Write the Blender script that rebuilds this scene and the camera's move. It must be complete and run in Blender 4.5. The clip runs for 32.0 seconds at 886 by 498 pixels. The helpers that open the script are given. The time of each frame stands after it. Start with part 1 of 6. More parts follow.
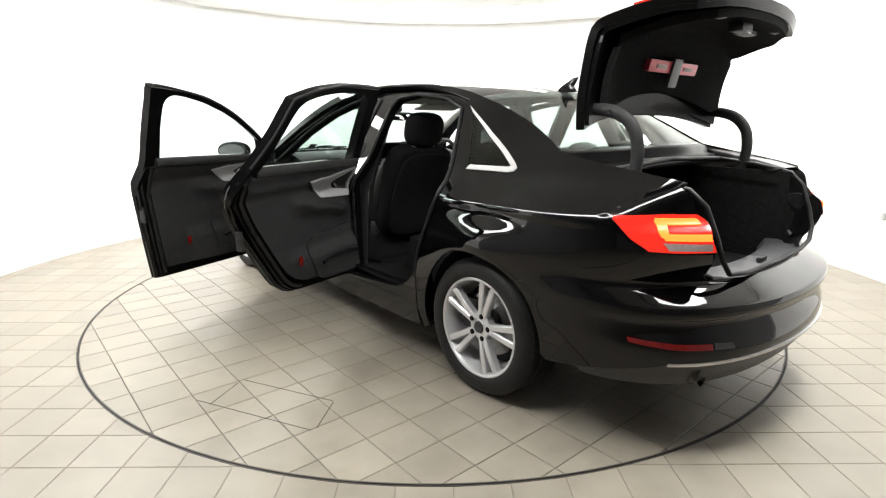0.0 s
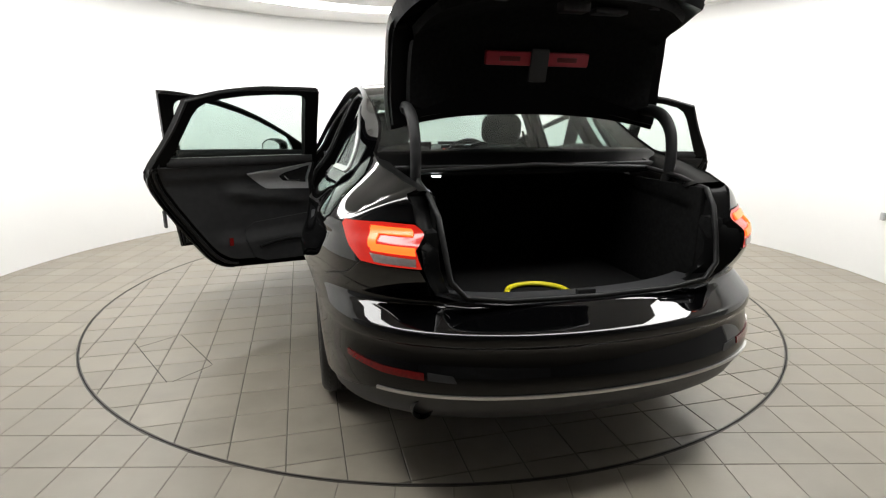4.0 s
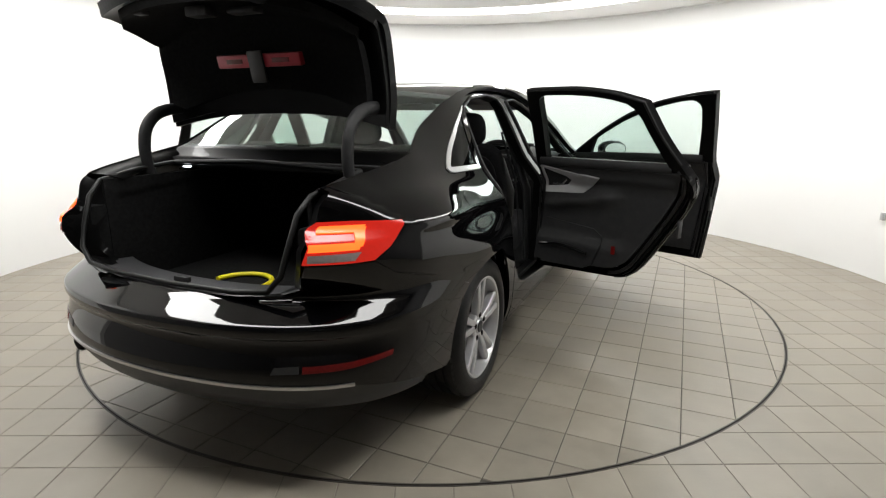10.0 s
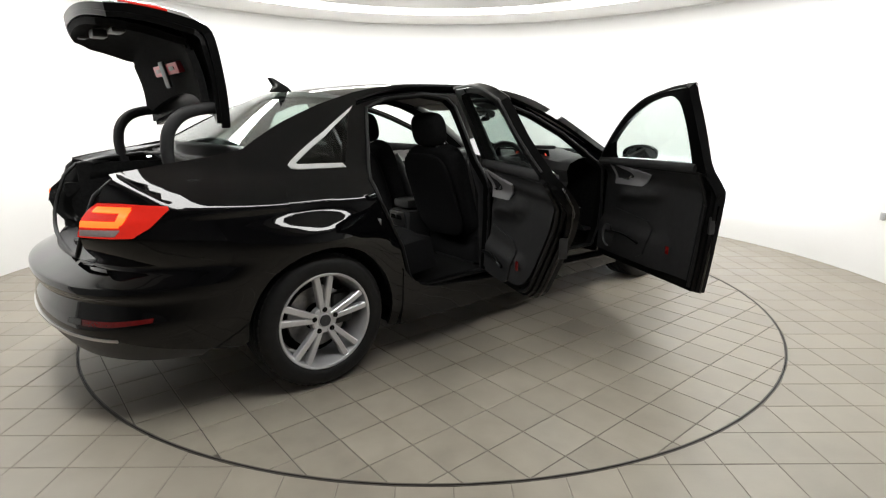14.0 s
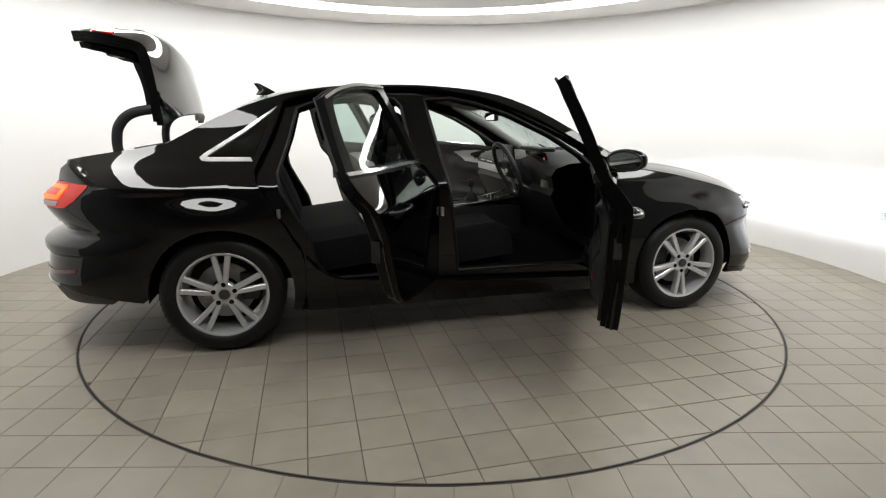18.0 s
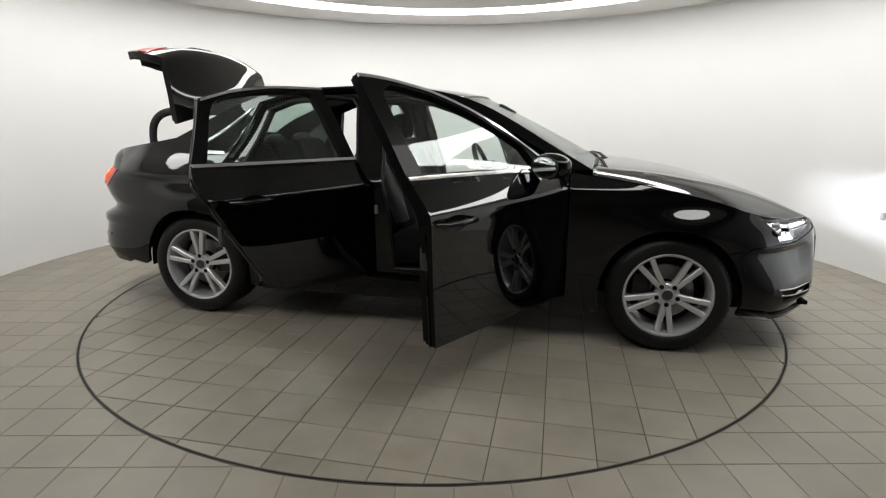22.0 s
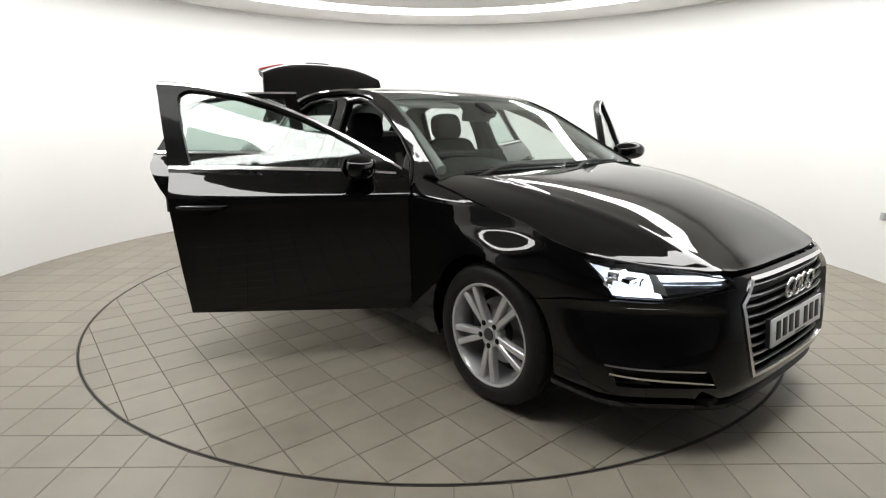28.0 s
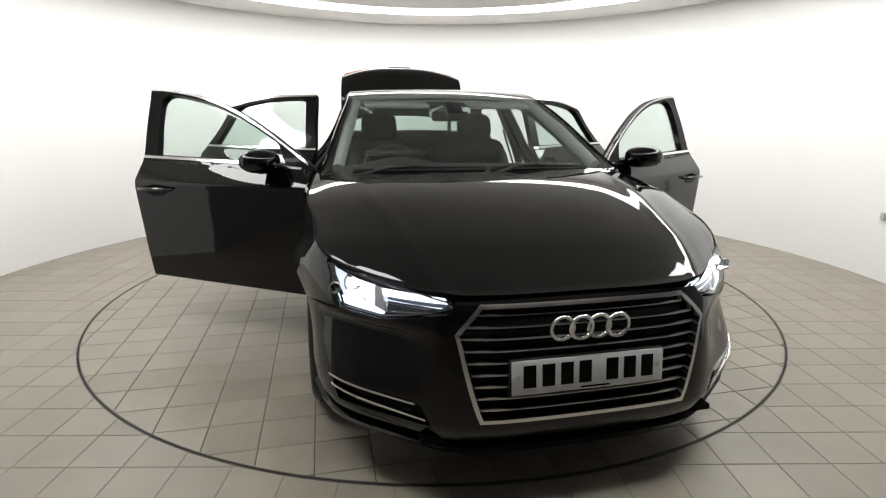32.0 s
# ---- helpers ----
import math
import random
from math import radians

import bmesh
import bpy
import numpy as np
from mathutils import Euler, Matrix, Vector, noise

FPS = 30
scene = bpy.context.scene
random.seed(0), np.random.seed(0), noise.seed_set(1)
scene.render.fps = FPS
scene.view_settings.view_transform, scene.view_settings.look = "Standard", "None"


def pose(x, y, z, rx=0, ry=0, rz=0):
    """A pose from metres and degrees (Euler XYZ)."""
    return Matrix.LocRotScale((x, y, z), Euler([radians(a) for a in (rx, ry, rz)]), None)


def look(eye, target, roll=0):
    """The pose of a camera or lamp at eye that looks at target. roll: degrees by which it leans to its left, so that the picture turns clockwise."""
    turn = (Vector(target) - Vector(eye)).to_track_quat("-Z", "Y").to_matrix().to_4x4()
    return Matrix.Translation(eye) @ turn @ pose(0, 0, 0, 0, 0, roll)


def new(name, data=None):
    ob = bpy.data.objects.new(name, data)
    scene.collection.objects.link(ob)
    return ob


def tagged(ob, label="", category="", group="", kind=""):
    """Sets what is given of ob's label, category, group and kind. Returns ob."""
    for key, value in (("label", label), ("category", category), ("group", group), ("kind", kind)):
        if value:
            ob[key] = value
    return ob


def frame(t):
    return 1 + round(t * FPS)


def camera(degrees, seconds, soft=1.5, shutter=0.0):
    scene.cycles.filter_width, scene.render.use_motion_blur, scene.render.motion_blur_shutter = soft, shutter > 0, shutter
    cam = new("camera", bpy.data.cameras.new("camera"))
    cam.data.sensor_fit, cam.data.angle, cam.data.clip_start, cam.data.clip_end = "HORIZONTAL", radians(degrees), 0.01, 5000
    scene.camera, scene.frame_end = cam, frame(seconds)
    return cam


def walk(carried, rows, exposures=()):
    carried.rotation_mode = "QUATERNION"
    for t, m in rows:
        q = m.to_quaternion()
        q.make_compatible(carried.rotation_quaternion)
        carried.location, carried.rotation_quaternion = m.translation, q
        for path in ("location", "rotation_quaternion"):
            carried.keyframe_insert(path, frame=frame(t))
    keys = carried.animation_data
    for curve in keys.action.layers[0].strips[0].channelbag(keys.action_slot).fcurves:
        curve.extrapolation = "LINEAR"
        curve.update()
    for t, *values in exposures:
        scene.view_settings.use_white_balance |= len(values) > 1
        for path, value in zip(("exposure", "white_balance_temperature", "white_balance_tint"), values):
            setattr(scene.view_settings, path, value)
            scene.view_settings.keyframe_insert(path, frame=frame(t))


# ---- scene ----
# The camera stands on a fixed mount at the edge of the round photo booth.
cam = camera(79.34, 32.0, soft=1.2)
EYE = Vector((0.0, -3.854, 1.237))
AIM = EYE + Vector((math.sin(0.0147) * math.cos(0.2412), math.cos(0.0147) * math.cos(0.2412), -math.sin(0.2412)))
walk(cam, [(0.0, look(EYE, AIM, 0.24)), (32.0, look(EYE, AIM, 0.24))],
     exposures=[(0.0, 1.23), (1.0, 0.91), (2.0, 0.75), (3.0, 0.42), (6.0, 0.47), (7.0, 0.55), (9.0, 0.63), (10.0, 0.33), (11.0, 0.28), (12.0, 0.28), (14.0, 0.45), (17.0, 0.39), (18.0, 0.04), (19.0, -0.11), (21.0, -0.39), (23.0, -0.28), (25.0, -0.25), (28.0, 0.17), (30.0, 0.25), (32.0, 0.11)])


def spin(t):
    """Heading of the car, in radians: the turntable runs at an almost constant speed."""
    return 0.4579 - 0.1134 * (t - 16) - 0.000035 * (t - 16) ** 2


# ---- light ----
world = bpy.data.worlds.new("world")
world.use_nodes = True
scene.world = world
world.node_tree.nodes["Background"].inputs[0].default_value = (0.8, 0.82, 0.85, 1)
world.node_tree.nodes["Background"].inputs[1].default_value = 0.02
RING_STRENGTH = 12.2


# ---- materials ----
def mat(name, color, rough=0.5, metal=0.0, coat=0.0, scale=0.0, vary=0.0, bump=0.0, bump_scale=200.0, spec=0.5,
        emit=None, strength=0.0, trans=0.0, alpha=1.0, object_vary=0.0, rough_vary=0.0, coat_rough=0.03, ior=1.5):
    """A procedural surface: colour with slow variation, fine bump and uneven gloss."""
    m = bpy.data.materials.new(name)
    m.use_nodes = True
    nt = m.node_tree
    b = nt.nodes["Principled BSDF"]
    b.inputs["Base Color"].default_value = (*color, 1)
    b.inputs["Roughness"].default_value = rough
    b.inputs["Metallic"].default_value = metal
    b.inputs["Coat Weight"].default_value = coat
    b.inputs["Coat Roughness"].default_value = coat_rough
    b.inputs["Specular IOR Level"].default_value = spec
    b.inputs["Transmission Weight"].default_value = trans
    b.inputs["Alpha"].default_value = alpha
    b.inputs["IOR"].default_value = ior
    if emit:
        b.inputs["Emission Color"].default_value = (*emit, 1)
        b.inputs["Emission Strength"].default_value = strength
    co = nt.nodes.new("ShaderNodeTexCoord")
    if scale:
        n = nt.nodes.new("ShaderNodeTexNoise")
        n.inputs["Scale"].default_value = scale
        n.inputs["Detail"].default_value = 6
        vec = co.outputs["Object"]
        if object_vary:
            # every piece gets its own stretch of the grain
            own = nt.nodes.new("ShaderNodeObjectInfo")
            far = nt.nodes.new("ShaderNodeMath")
            far.operation = "MULTIPLY"
            far.inputs[1].default_value = 53.0
            nt.links.new(own.outputs["Random"], far.inputs[0])
            shift = nt.nodes.new("ShaderNodeVectorMath")
            nt.links.new(vec, shift.inputs[0])
            nt.links.new(far.outputs[0], shift.inputs[1])
            vec = shift.outputs[0]
        nt.links.new(vec, n.inputs["Vector"])
        if vary or object_vary:
            mr = nt.nodes.new("ShaderNodeMapRange")
            mr.inputs["From Min"].default_value, mr.inputs["From Max"].default_value = 0.3, 0.7
            mr.inputs["To Min"].default_value, mr.inputs["To Max"].default_value = 1 - vary, 1 + vary
            nt.links.new(n.outputs["Fac"], mr.inputs["Value"])
            value = mr.outputs["Result"]
            if object_vary:
                oi = nt.nodes.new("ShaderNodeObjectInfo")
                gi = nt.nodes.new("ShaderNodeNewGeometry")
                add = nt.nodes.new("ShaderNodeMath")
                add.operation = "ADD"
                nt.links.new(oi.outputs["Random"], add.inputs[0])
                nt.links.new(gi.outputs["Random Per Island"], add.inputs[1])
                fr = nt.nodes.new("ShaderNodeMath")
                fr.operation = "FRACT"
                nt.links.new(add.outputs[0], fr.inputs[0])
                om = nt.nodes.new("ShaderNodeMapRange")
                om.inputs["To Min"].default_value, om.inputs["To Max"].default_value = 1 - object_vary, 1 + object_vary
                nt.links.new(fr.outputs[0], om.inputs["Value"])
                mul = nt.nodes.new("ShaderNodeMath")
                mul.operation = "MULTIPLY"
                nt.links.new(value, mul.inputs[0])
                nt.links.new(om.outputs["Result"], mul.inputs[1])
                value = mul.outputs[0]
            hs = nt.nodes.new("ShaderNodeHueSaturation")
            hs.inputs["Color"].default_value = (*color, 1)
            nt.links.new(value, hs.inputs["Value"])
            nt.links.new(hs.outputs["Color"], b.inputs["Base Color"])
        if rough_vary:
            rr = nt.nodes.new("ShaderNodeMapRange")
            rr.inputs["From Min"].default_value, rr.inputs["From Max"].default_value = 0.3, 0.7
            rr.inputs["To Min"].default_value, rr.inputs["To Max"].default_value = rough - rough_vary, rough + rough_vary
            nt.links.new(n.outputs["Fac"], rr.inputs["Value"])
            nt.links.new(rr.outputs["Result"], b.inputs["Roughness"])
    if bump:
        n2 = nt.nodes.new("ShaderNodeTexNoise")
        n2.inputs["Scale"].default_value = bump_scale
        n2.inputs["Detail"].default_value = 4
        nt.links.new(co.outputs["Object"], n2.inputs["Vector"])
        bp = nt.nodes.new("ShaderNodeBump")
        bp.inputs["Strength"].default_value = bump
        bp.inputs["Distance"].default_value = 0.002
        nt.links.new(n2.outputs["Fac"], bp.inputs["Height"])
        nt.links.new(bp.outputs["Normal"], b.inputs["Normal"])
    return m


PAINT = mat("black_paint", (0.0012, 0.0012, 0.0014), 0.03, scale=3, rough_vary=0.012, spec=0.5, ior=1.47)
TRIM_BLACK = mat("gloss_black_trim", (0.003, 0.003, 0.003), 0.3, coat=0.10, spec=0.05, scale=5, rough_vary=0.03)
PLASTIC = mat("black_plastic", (0.019, 0.019, 0.0195), 0.55, scale=30, vary=0.15, bump=0.25, bump_scale=700, spec=0.22)
GREY_PLASTIC = mat("grey_plastic", (0.030, 0.0305, 0.032), 0.45, scale=20, vary=0.12, bump=0.15, bump_scale=600)
PIPE = mat("dull_exhaust_steel", (0.07, 0.068, 0.065), 0.3, metal=0.9, scale=30, vary=0.2, rough_vary=0.1)
RUBBER = mat("rubber", (0.008, 0.008, 0.008), 0.48, scale=40, vary=0.2, bump=0.3, bump_scale=300, spec=0.25)
FELT = mat("black_felt", (0.009, 0.009, 0.009), 0.95, scale=60, vary=0.3, bump=0.6, bump_scale=900, spec=0.06)
CLOTH = mat("dark_cloth", (0.008, 0.008, 0.0085), 0.9, scale=80, vary=0.25, bump=0.5, bump_scale=1200, spec=0.1)
HEADLINING = mat("grey_headlining", (0.28, 0.28, 0.27), 0.95, scale=60, vary=0.06, bump=0.3, bump_scale=900)
LEATHER = mat("black_leather", (0.014, 0.014, 0.014), 0.50, scale=25, vary=0.2, bump=0.35, bump_scale=350)
CHROME = mat("bright_aluminium", (0.78, 0.78, 0.78), 0.16, metal=1.0, scale=15, rough_vary=0.05)
MOULDING = mat("polished_moulding", (0.66, 0.66, 0.66), 0.22, metal=0.55, scale=15, rough_vary=0.05)
SATIN = mat("satin_aluminium", (0.55, 0.55, 0.55), 0.34, metal=1.0, scale=60, vary=0.05, rough_vary=0.05)
SILVER = mat("silver_decor", (0.47, 0.47, 0.48), 0.38, metal=0.6, scale=80, vary=0.04, rough_vary=0.05)
ALLOY = mat("silver_alloy", (0.56, 0.56, 0.57), 0.34, metal=0.55, coat=0.5, scale=12, vary=0.04, rough_vary=0.06)
DARK_METAL = mat("dark_cast_metal", (0.05, 0.05, 0.05), 0.5, metal=0.8, scale=30, vary=0.25, bump=0.2, bump_scale=200)
DISC = mat("brake_disc_steel", (0.3, 0.3, 0.3), 0.38, metal=0.9, scale=40, vary=0.2, rough_vary=0.1)
RED_LENS = mat("red_lens", (0.16, 0.004, 0.003), 0.2, coat=0.15, scale=60, vary=0.15, emit=(1, 0.035, 0.018), strength=0.36)
RED_GLOW = mat("lit_red_lamp", (0.8, 0.08, 0.02), 0.3, scale=40, vary=0.1, emit=(1.0, 0.10, 0.012), strength=1.9)
# passive reflectors: the faint emission stands in for light they return
RED_REFLECTOR = mat("red_reflector", (0.09, 0.004, 0.004), 0.15, coat=0.5, scale=120, vary=0.3, emit=(1, 0.03, 0.02), strength=0.012)
CLEAR_LENS = mat("clear_lens", (0.34, 0.29, 0.28), 0.2, coat=0.3, scale=60, vary=0.1)
RED_CASE = mat("red_case", (0.50, 0.03, 0.05), 0.4, scale=40, vary=0.08)
YELLOW = mat("yellow_plastic", (0.62, 0.56, 0.01), 0.45, scale=30, vary=0.08)
WHITE_GLOW = mat("lit_daylight_strip", (0.9, 0.9, 0.9), 0.3, emit=(0.80, 0.89, 1.0), strength=2.6)
# this emission stands in for lamp light thrown back by the bowl
LAMP_BOWL = mat("glowing_headlight_bowl", (0.7, 0.72, 0.75), 0.3, metal=0.5, scale=60, vary=0.3, emit=(0.75, 0.86, 1.0), strength=0.9)
WELL = mat("lamp_well_grey", (0.10, 0.105, 0.115), 0.35, metal=0.4, scale=80, vary=0.3)
BEAM_GLOW = mat("lit_projector_lens", (0.9, 0.9, 0.9), 0.3, emit=(0.82, 0.9, 1.0), strength=30.0)
CUT_BEAM = mat("dipped_beam_source", (0.9, 0.9, 0.9), 0.3, emit=(0.84, 0.91, 1.0), strength=52000.0)
WHITE_LAMP = mat("lit_boot_lamp", (0.8, 0.8, 0.8), 0.3, emit=(0.9, 0.95, 1.0), strength=6.0)
PLATE = mat("white_plate", (0.68, 0.69, 0.69), 0.4, scale=10, vary=0.03)
LABEL = mat("silver_label", (0.45, 0.45, 0.45), 0.5, scale=200, vary=0.2)
MIRROR = mat("mirror_glass", (0.85, 0.87, 0.87), 0.02, metal=1.0)
SCREEN = mat("display_glass", (0.006, 0.006, 0.007), 0.25, coat=0.1, spec=0.1, scale=10, vary=0.1)
DIAL_RED = mat("lit_red_dial", (0.2, 0.02, 0.02), 0.3, emit=(1, 0.1, 0.05), strength=1.2)
DIAL_BLUE = mat("lit_blue_dial", (0.02, 0.05, 0.2), 0.3, emit=(0.3, 0.5, 1), strength=1.2)


def glass_material(name, tint, amount):
    """Thin car glass: clear with a slight tint, and a mirror sheen by its angle."""
    m = bpy.data.materials.new(name)
    m.use_nodes = True
    nt = m.node_tree
    nt.nodes.remove(nt.nodes["Principled BSDF"])
    t = nt.nodes.new("ShaderNodeBsdfTransparent")
    t.inputs[0].default_value = (*[1 - amount * (1 - c) for c in tint], 1)
    g = nt.nodes.new("ShaderNodeBsdfGlossy")
    g.inputs["Roughness"].default_value = 0.01
    f = nt.nodes.new("ShaderNodeLayerWeight")
    f.inputs[0].default_value = 0.5
    pw = nt.nodes.new("ShaderNodeMath")
    pw.operation = "POWER"
    pw.inputs[1].default_value = 4.5
    nt.links.new(f.outputs["Facing"], pw.inputs[0])
    sheen = nt.nodes.new("ShaderNodeMapRange")
    sheen.inputs["To Min"].default_value, sheen.inputs["To Max"].default_value = 0.05, 0.7
    nt.links.new(pw.outputs[0], sheen.inputs["Value"])
    mx = nt.nodes.new("ShaderNodeMixShader")
    nt.links.new(sheen.outputs["Result"], mx.inputs[0])
    nt.links.new(t.outputs[0], mx.inputs[1])
    nt.links.new(g.outputs[0], mx.inputs[2])
    nt.links.new(mx.outputs[0], nt.nodes["Material Output"].inputs[0])
    return m


GLASS = glass_material("tinted_glass", (0.62, 0.78, 0.72), 0.35)
GLASS_REAR = glass_material("rear_glass", (0.62, 0.76, 0.70), 0.42)
GLASS_DARK = glass_material("dark_glass", (0.2, 0.22, 0.22), 0.9)
LENS_CLEAR = glass_material("headlight_cover", (0.95, 0.96, 1.0), 0.2)

WALL = mat("white_booth_wall", (0.83, 0.83, 0.82), 0.75, scale=0.7, vary=0.02, bump=0.05, bump_scale=60)
BAY_WALL = mat("dark_entrance_wall", (0.30, 0.30, 0.305), 0.8, scale=1.5, vary=0.1)
CEILING = mat("ceiling_board", (0.80, 0.79, 0.775), 0.8, scale=1.2, vary=0.03)
BEAD = mat("white_bead", (0.85, 0.85, 0.84), 0.4, scale=4, vary=0.03)
TILE = mat("buff_floor_tile", (0.234, 0.209, 0.170), 0.42, scale=6, vary=0.10, bump=0.12, bump_scale=90, object_vary=0.07, rough_vary=0.08)
TILE_TURN = mat("worn_buff_tile", (0.234, 0.209, 0.170), 0.40, scale=7, vary=0.13, bump=0.15, bump_scale=90, object_vary=0.09, rough_vary=0.1)
GROUT = mat("dark_grout", (0.070, 0.062, 0.051), 0.9, scale=30, vary=0.25)
GROUT_PALE = mat("pale_grout", (0.150, 0.131, 0.106), 0.9, scale=30, vary=0.2)
STEEL = mat("turntable_steel", (0.075, 0.068, 0.06), 0.5, metal=0.3, scale=30, vary=0.2, rough_vary=0.1)
GAP = mat("dark_gap", (0.02, 0.02, 0.02), 0.8, scale=30, vary=0.2)
LIGHT_RING = mat("light_ring_diffuser", (0.9, 0.9, 0.9), 0.5, emit=(1.0, 0.995, 0.975), strength=RING_STRENGTH)


# ---- mesh helpers ----
def part(name, me, material, parent=None, label="", origin=(0, 0, 0)):
    """Links a mesh (or bmesh) as one object under a thing or part; origin is the parent's origin in the mesh's space."""
    if isinstance(me, bmesh.types.BMesh):
        bm = me
        me = bpy.data.meshes.new(name)
        bm.normal_update()
        bm.to_mesh(me)
        bm.free()
    if any(origin):
        me.transform(Matrix.Translation(-Vector(origin)))
    for m in (material if isinstance(material, (list, tuple)) else [material]):
        me.materials.append(m)
    ob = new(name, me)
    ob.parent = parent
    if label:
        tagged(ob, label)
    return ob


def empty(name):
    ob = new(name)
    ob.empty_display_size = 0.2
    return ob


def smooth(bm, angle=35):
    for f in bm.faces:
        f.smooth = True
    for e in bm.edges:
        if len(e.link_faces) == 2 and e.calc_face_angle(0) > radians(angle):
            e.smooth = False
    return bm


def box(size, at=(0, 0, 0), bevel=0.0, rot=None, segments=2, bm=None):
    """A bevelled box added to bm."""
    bm = bm or bmesh.new()
    m = Matrix.Translation(at) @ (rot or Matrix()) @ Matrix.Diagonal((*size, 1))
    v = bmesh.ops.create_cube(bm, size=1, matrix=m)["verts"]
    if bevel:
        es = list({e for x in v for e in x.link_edges})
        bmesh.ops.bevel(bm, geom=es, offset=bevel, segments=segments, affect="EDGES", profile=0.6)
    return smooth(bm)


def lathe(profile, axis="Z", n=48, at=(0, 0, 0), bm=None, closed=False):
    """Turns (radius, height) pairs about an axis."""
    bm = bm or bmesh.new()
    rings = []
    for r, h in profile:
        ring = []
        for i in range(n):
            a = 2 * math.pi * i / n
            c, s = r * math.cos(a), r * math.sin(a)
            p = {"Z": (c, s, h), "Y": (c, h, s), "X": (h, c, s)}[axis]
            ring.append(bm.verts.new(Vector(p) + Vector(at)))
        rings.append(ring)
    pairs = list(zip(rings, rings[1:])) + ([(rings[-1], rings[0])] if closed else [])
    for a, b in pairs:
        for i in range(n):
            bm.faces.new((a[i], a[(i + 1) % n], b[(i + 1) % n], b[i]))
    bmesh.ops.recalc_face_normals(bm, faces=bm.faces)
    return smooth(bm)


def sweep(points, radius, n=8, bm=None, squash=1.0, cap=True, up=(0, 0, 1)):
    """A tube along points; radius is a number or one number per point."""
    bm = bm or bmesh.new()
    pts = [Vector(p) for p in points]
    rad = radius if isinstance(radius, (list, tuple)) else [radius] * len(pts)
    rings = []
    for i, p in enumerate(pts):
        d = (pts[min(i + 1, len(pts) - 1)] - pts[max(i - 1, 0)]).normalized()
        a = d.cross(Vector(up))
        a = a.normalized() if a.length > 1e-4 else d.orthogonal().normalized()
        b = a.cross(d)
        rings.append([bm.verts.new(p + rad[i] * (math.cos(2 * math.pi * k / n) * a + squash * math.sin(2 * math.pi * k / n) * b)) for k in range(n)])
    for r, s in zip(rings, rings[1:]):
        for k in range(n):
            bm.faces.new((r[k], r[(k + 1) % n], s[(k + 1) % n], s[k]))
    if cap:
        bm.faces.new(rings[0][::-1])
        bm.faces.new(rings[-1])
    bmesh.ops.recalc_face_normals(bm, faces=bm.faces)
    return smooth(bm, 50)


def spl(*pts):
    """A smooth monotone curve through (x, value) pairs, held flat beyond its ends."""
    xs, ys = [p[0] for p in pts], [p[1] for p in pts]
    if xs[0] > xs[-1]:
        xs, ys = xs[::-1], ys[::-1]
    n = len(xs)
    d = [(ys[i + 1] - ys[i]) / (xs[i + 1] - xs[i]) for i in range(n - 1)]
    m = [d[0]] + [0 if d[i - 1] * d[i] <= 0 else 2 * d[i - 1] * d[i] / (d[i - 1] + d[i]) for i in range(1, n - 1)] + [d[-1]]

    def f(x):
        if x <= xs[0]:
            return ys[0]
        if x >= xs[-1]:
            return ys[-1]
        i = max(k for k in range(n - 1) if xs[k] <= x)
        h = xs[i + 1] - xs[i]
        t = (x - xs[i]) / h
        return (ys[i] * (1 + 2 * t) * (1 - t) ** 2 + h * m[i] * t * (1 - t) ** 2 + ys[i + 1] * t * t * (3 - 2 * t) + h * m[i + 1] * t * t * (t - 1))
    return f


def inside(p, poly):
    x, y = p
    c = False
    j = len(poly) - 1
    for i in range(len(poly)):
        xi, yi = poly[i]
        xj, yj = poly[j]
        if (yi > y) != (yj > y) and x < (xj - xi) * (y - yi) / (yj - yi) + xi:
            c = not c
        j = i
    return c


def resample(poly, step):
    out = []
    for i in range(len(poly)):
        a, b = Vector(poly[i]), Vector(poly[(i + 1) % len(poly)])
        k = max(1, math.ceil((b - a).length / step))
        out += [tuple(a.lerp(b, q / k)) for q in range(k)]
    return out


def shrink(poly, d):
    """The polygon moved inwards by d."""
    area = sum(poly[i - 1][0] * poly[i][1] - poly[i][0] * poly[i - 1][1] for i in range(len(poly)))
    s = 1 if area > 0 else -1
    out = []
    for i in range(len(poly)):
        a, p, b = Vector(poly[i - 1]), Vector(poly[i]), Vector(poly[(i + 1) % len(poly)])
        e1, e2 = (p - a), (b - p)
        if e1.length < 1e-9 or e2.length < 1e-9:
            out.append(tuple(p))
            continue
        n1, n2 = Vector((-e1.y, e1.x)).normalized() * s, Vector((-e2.y, e2.x)).normalized() * s
        n = n1 + n2
        n = n.normalized() if n.length > 0.2 else n1
        out.append(tuple(p + n * d / max(0.5, n.dot(n1))))
    return out


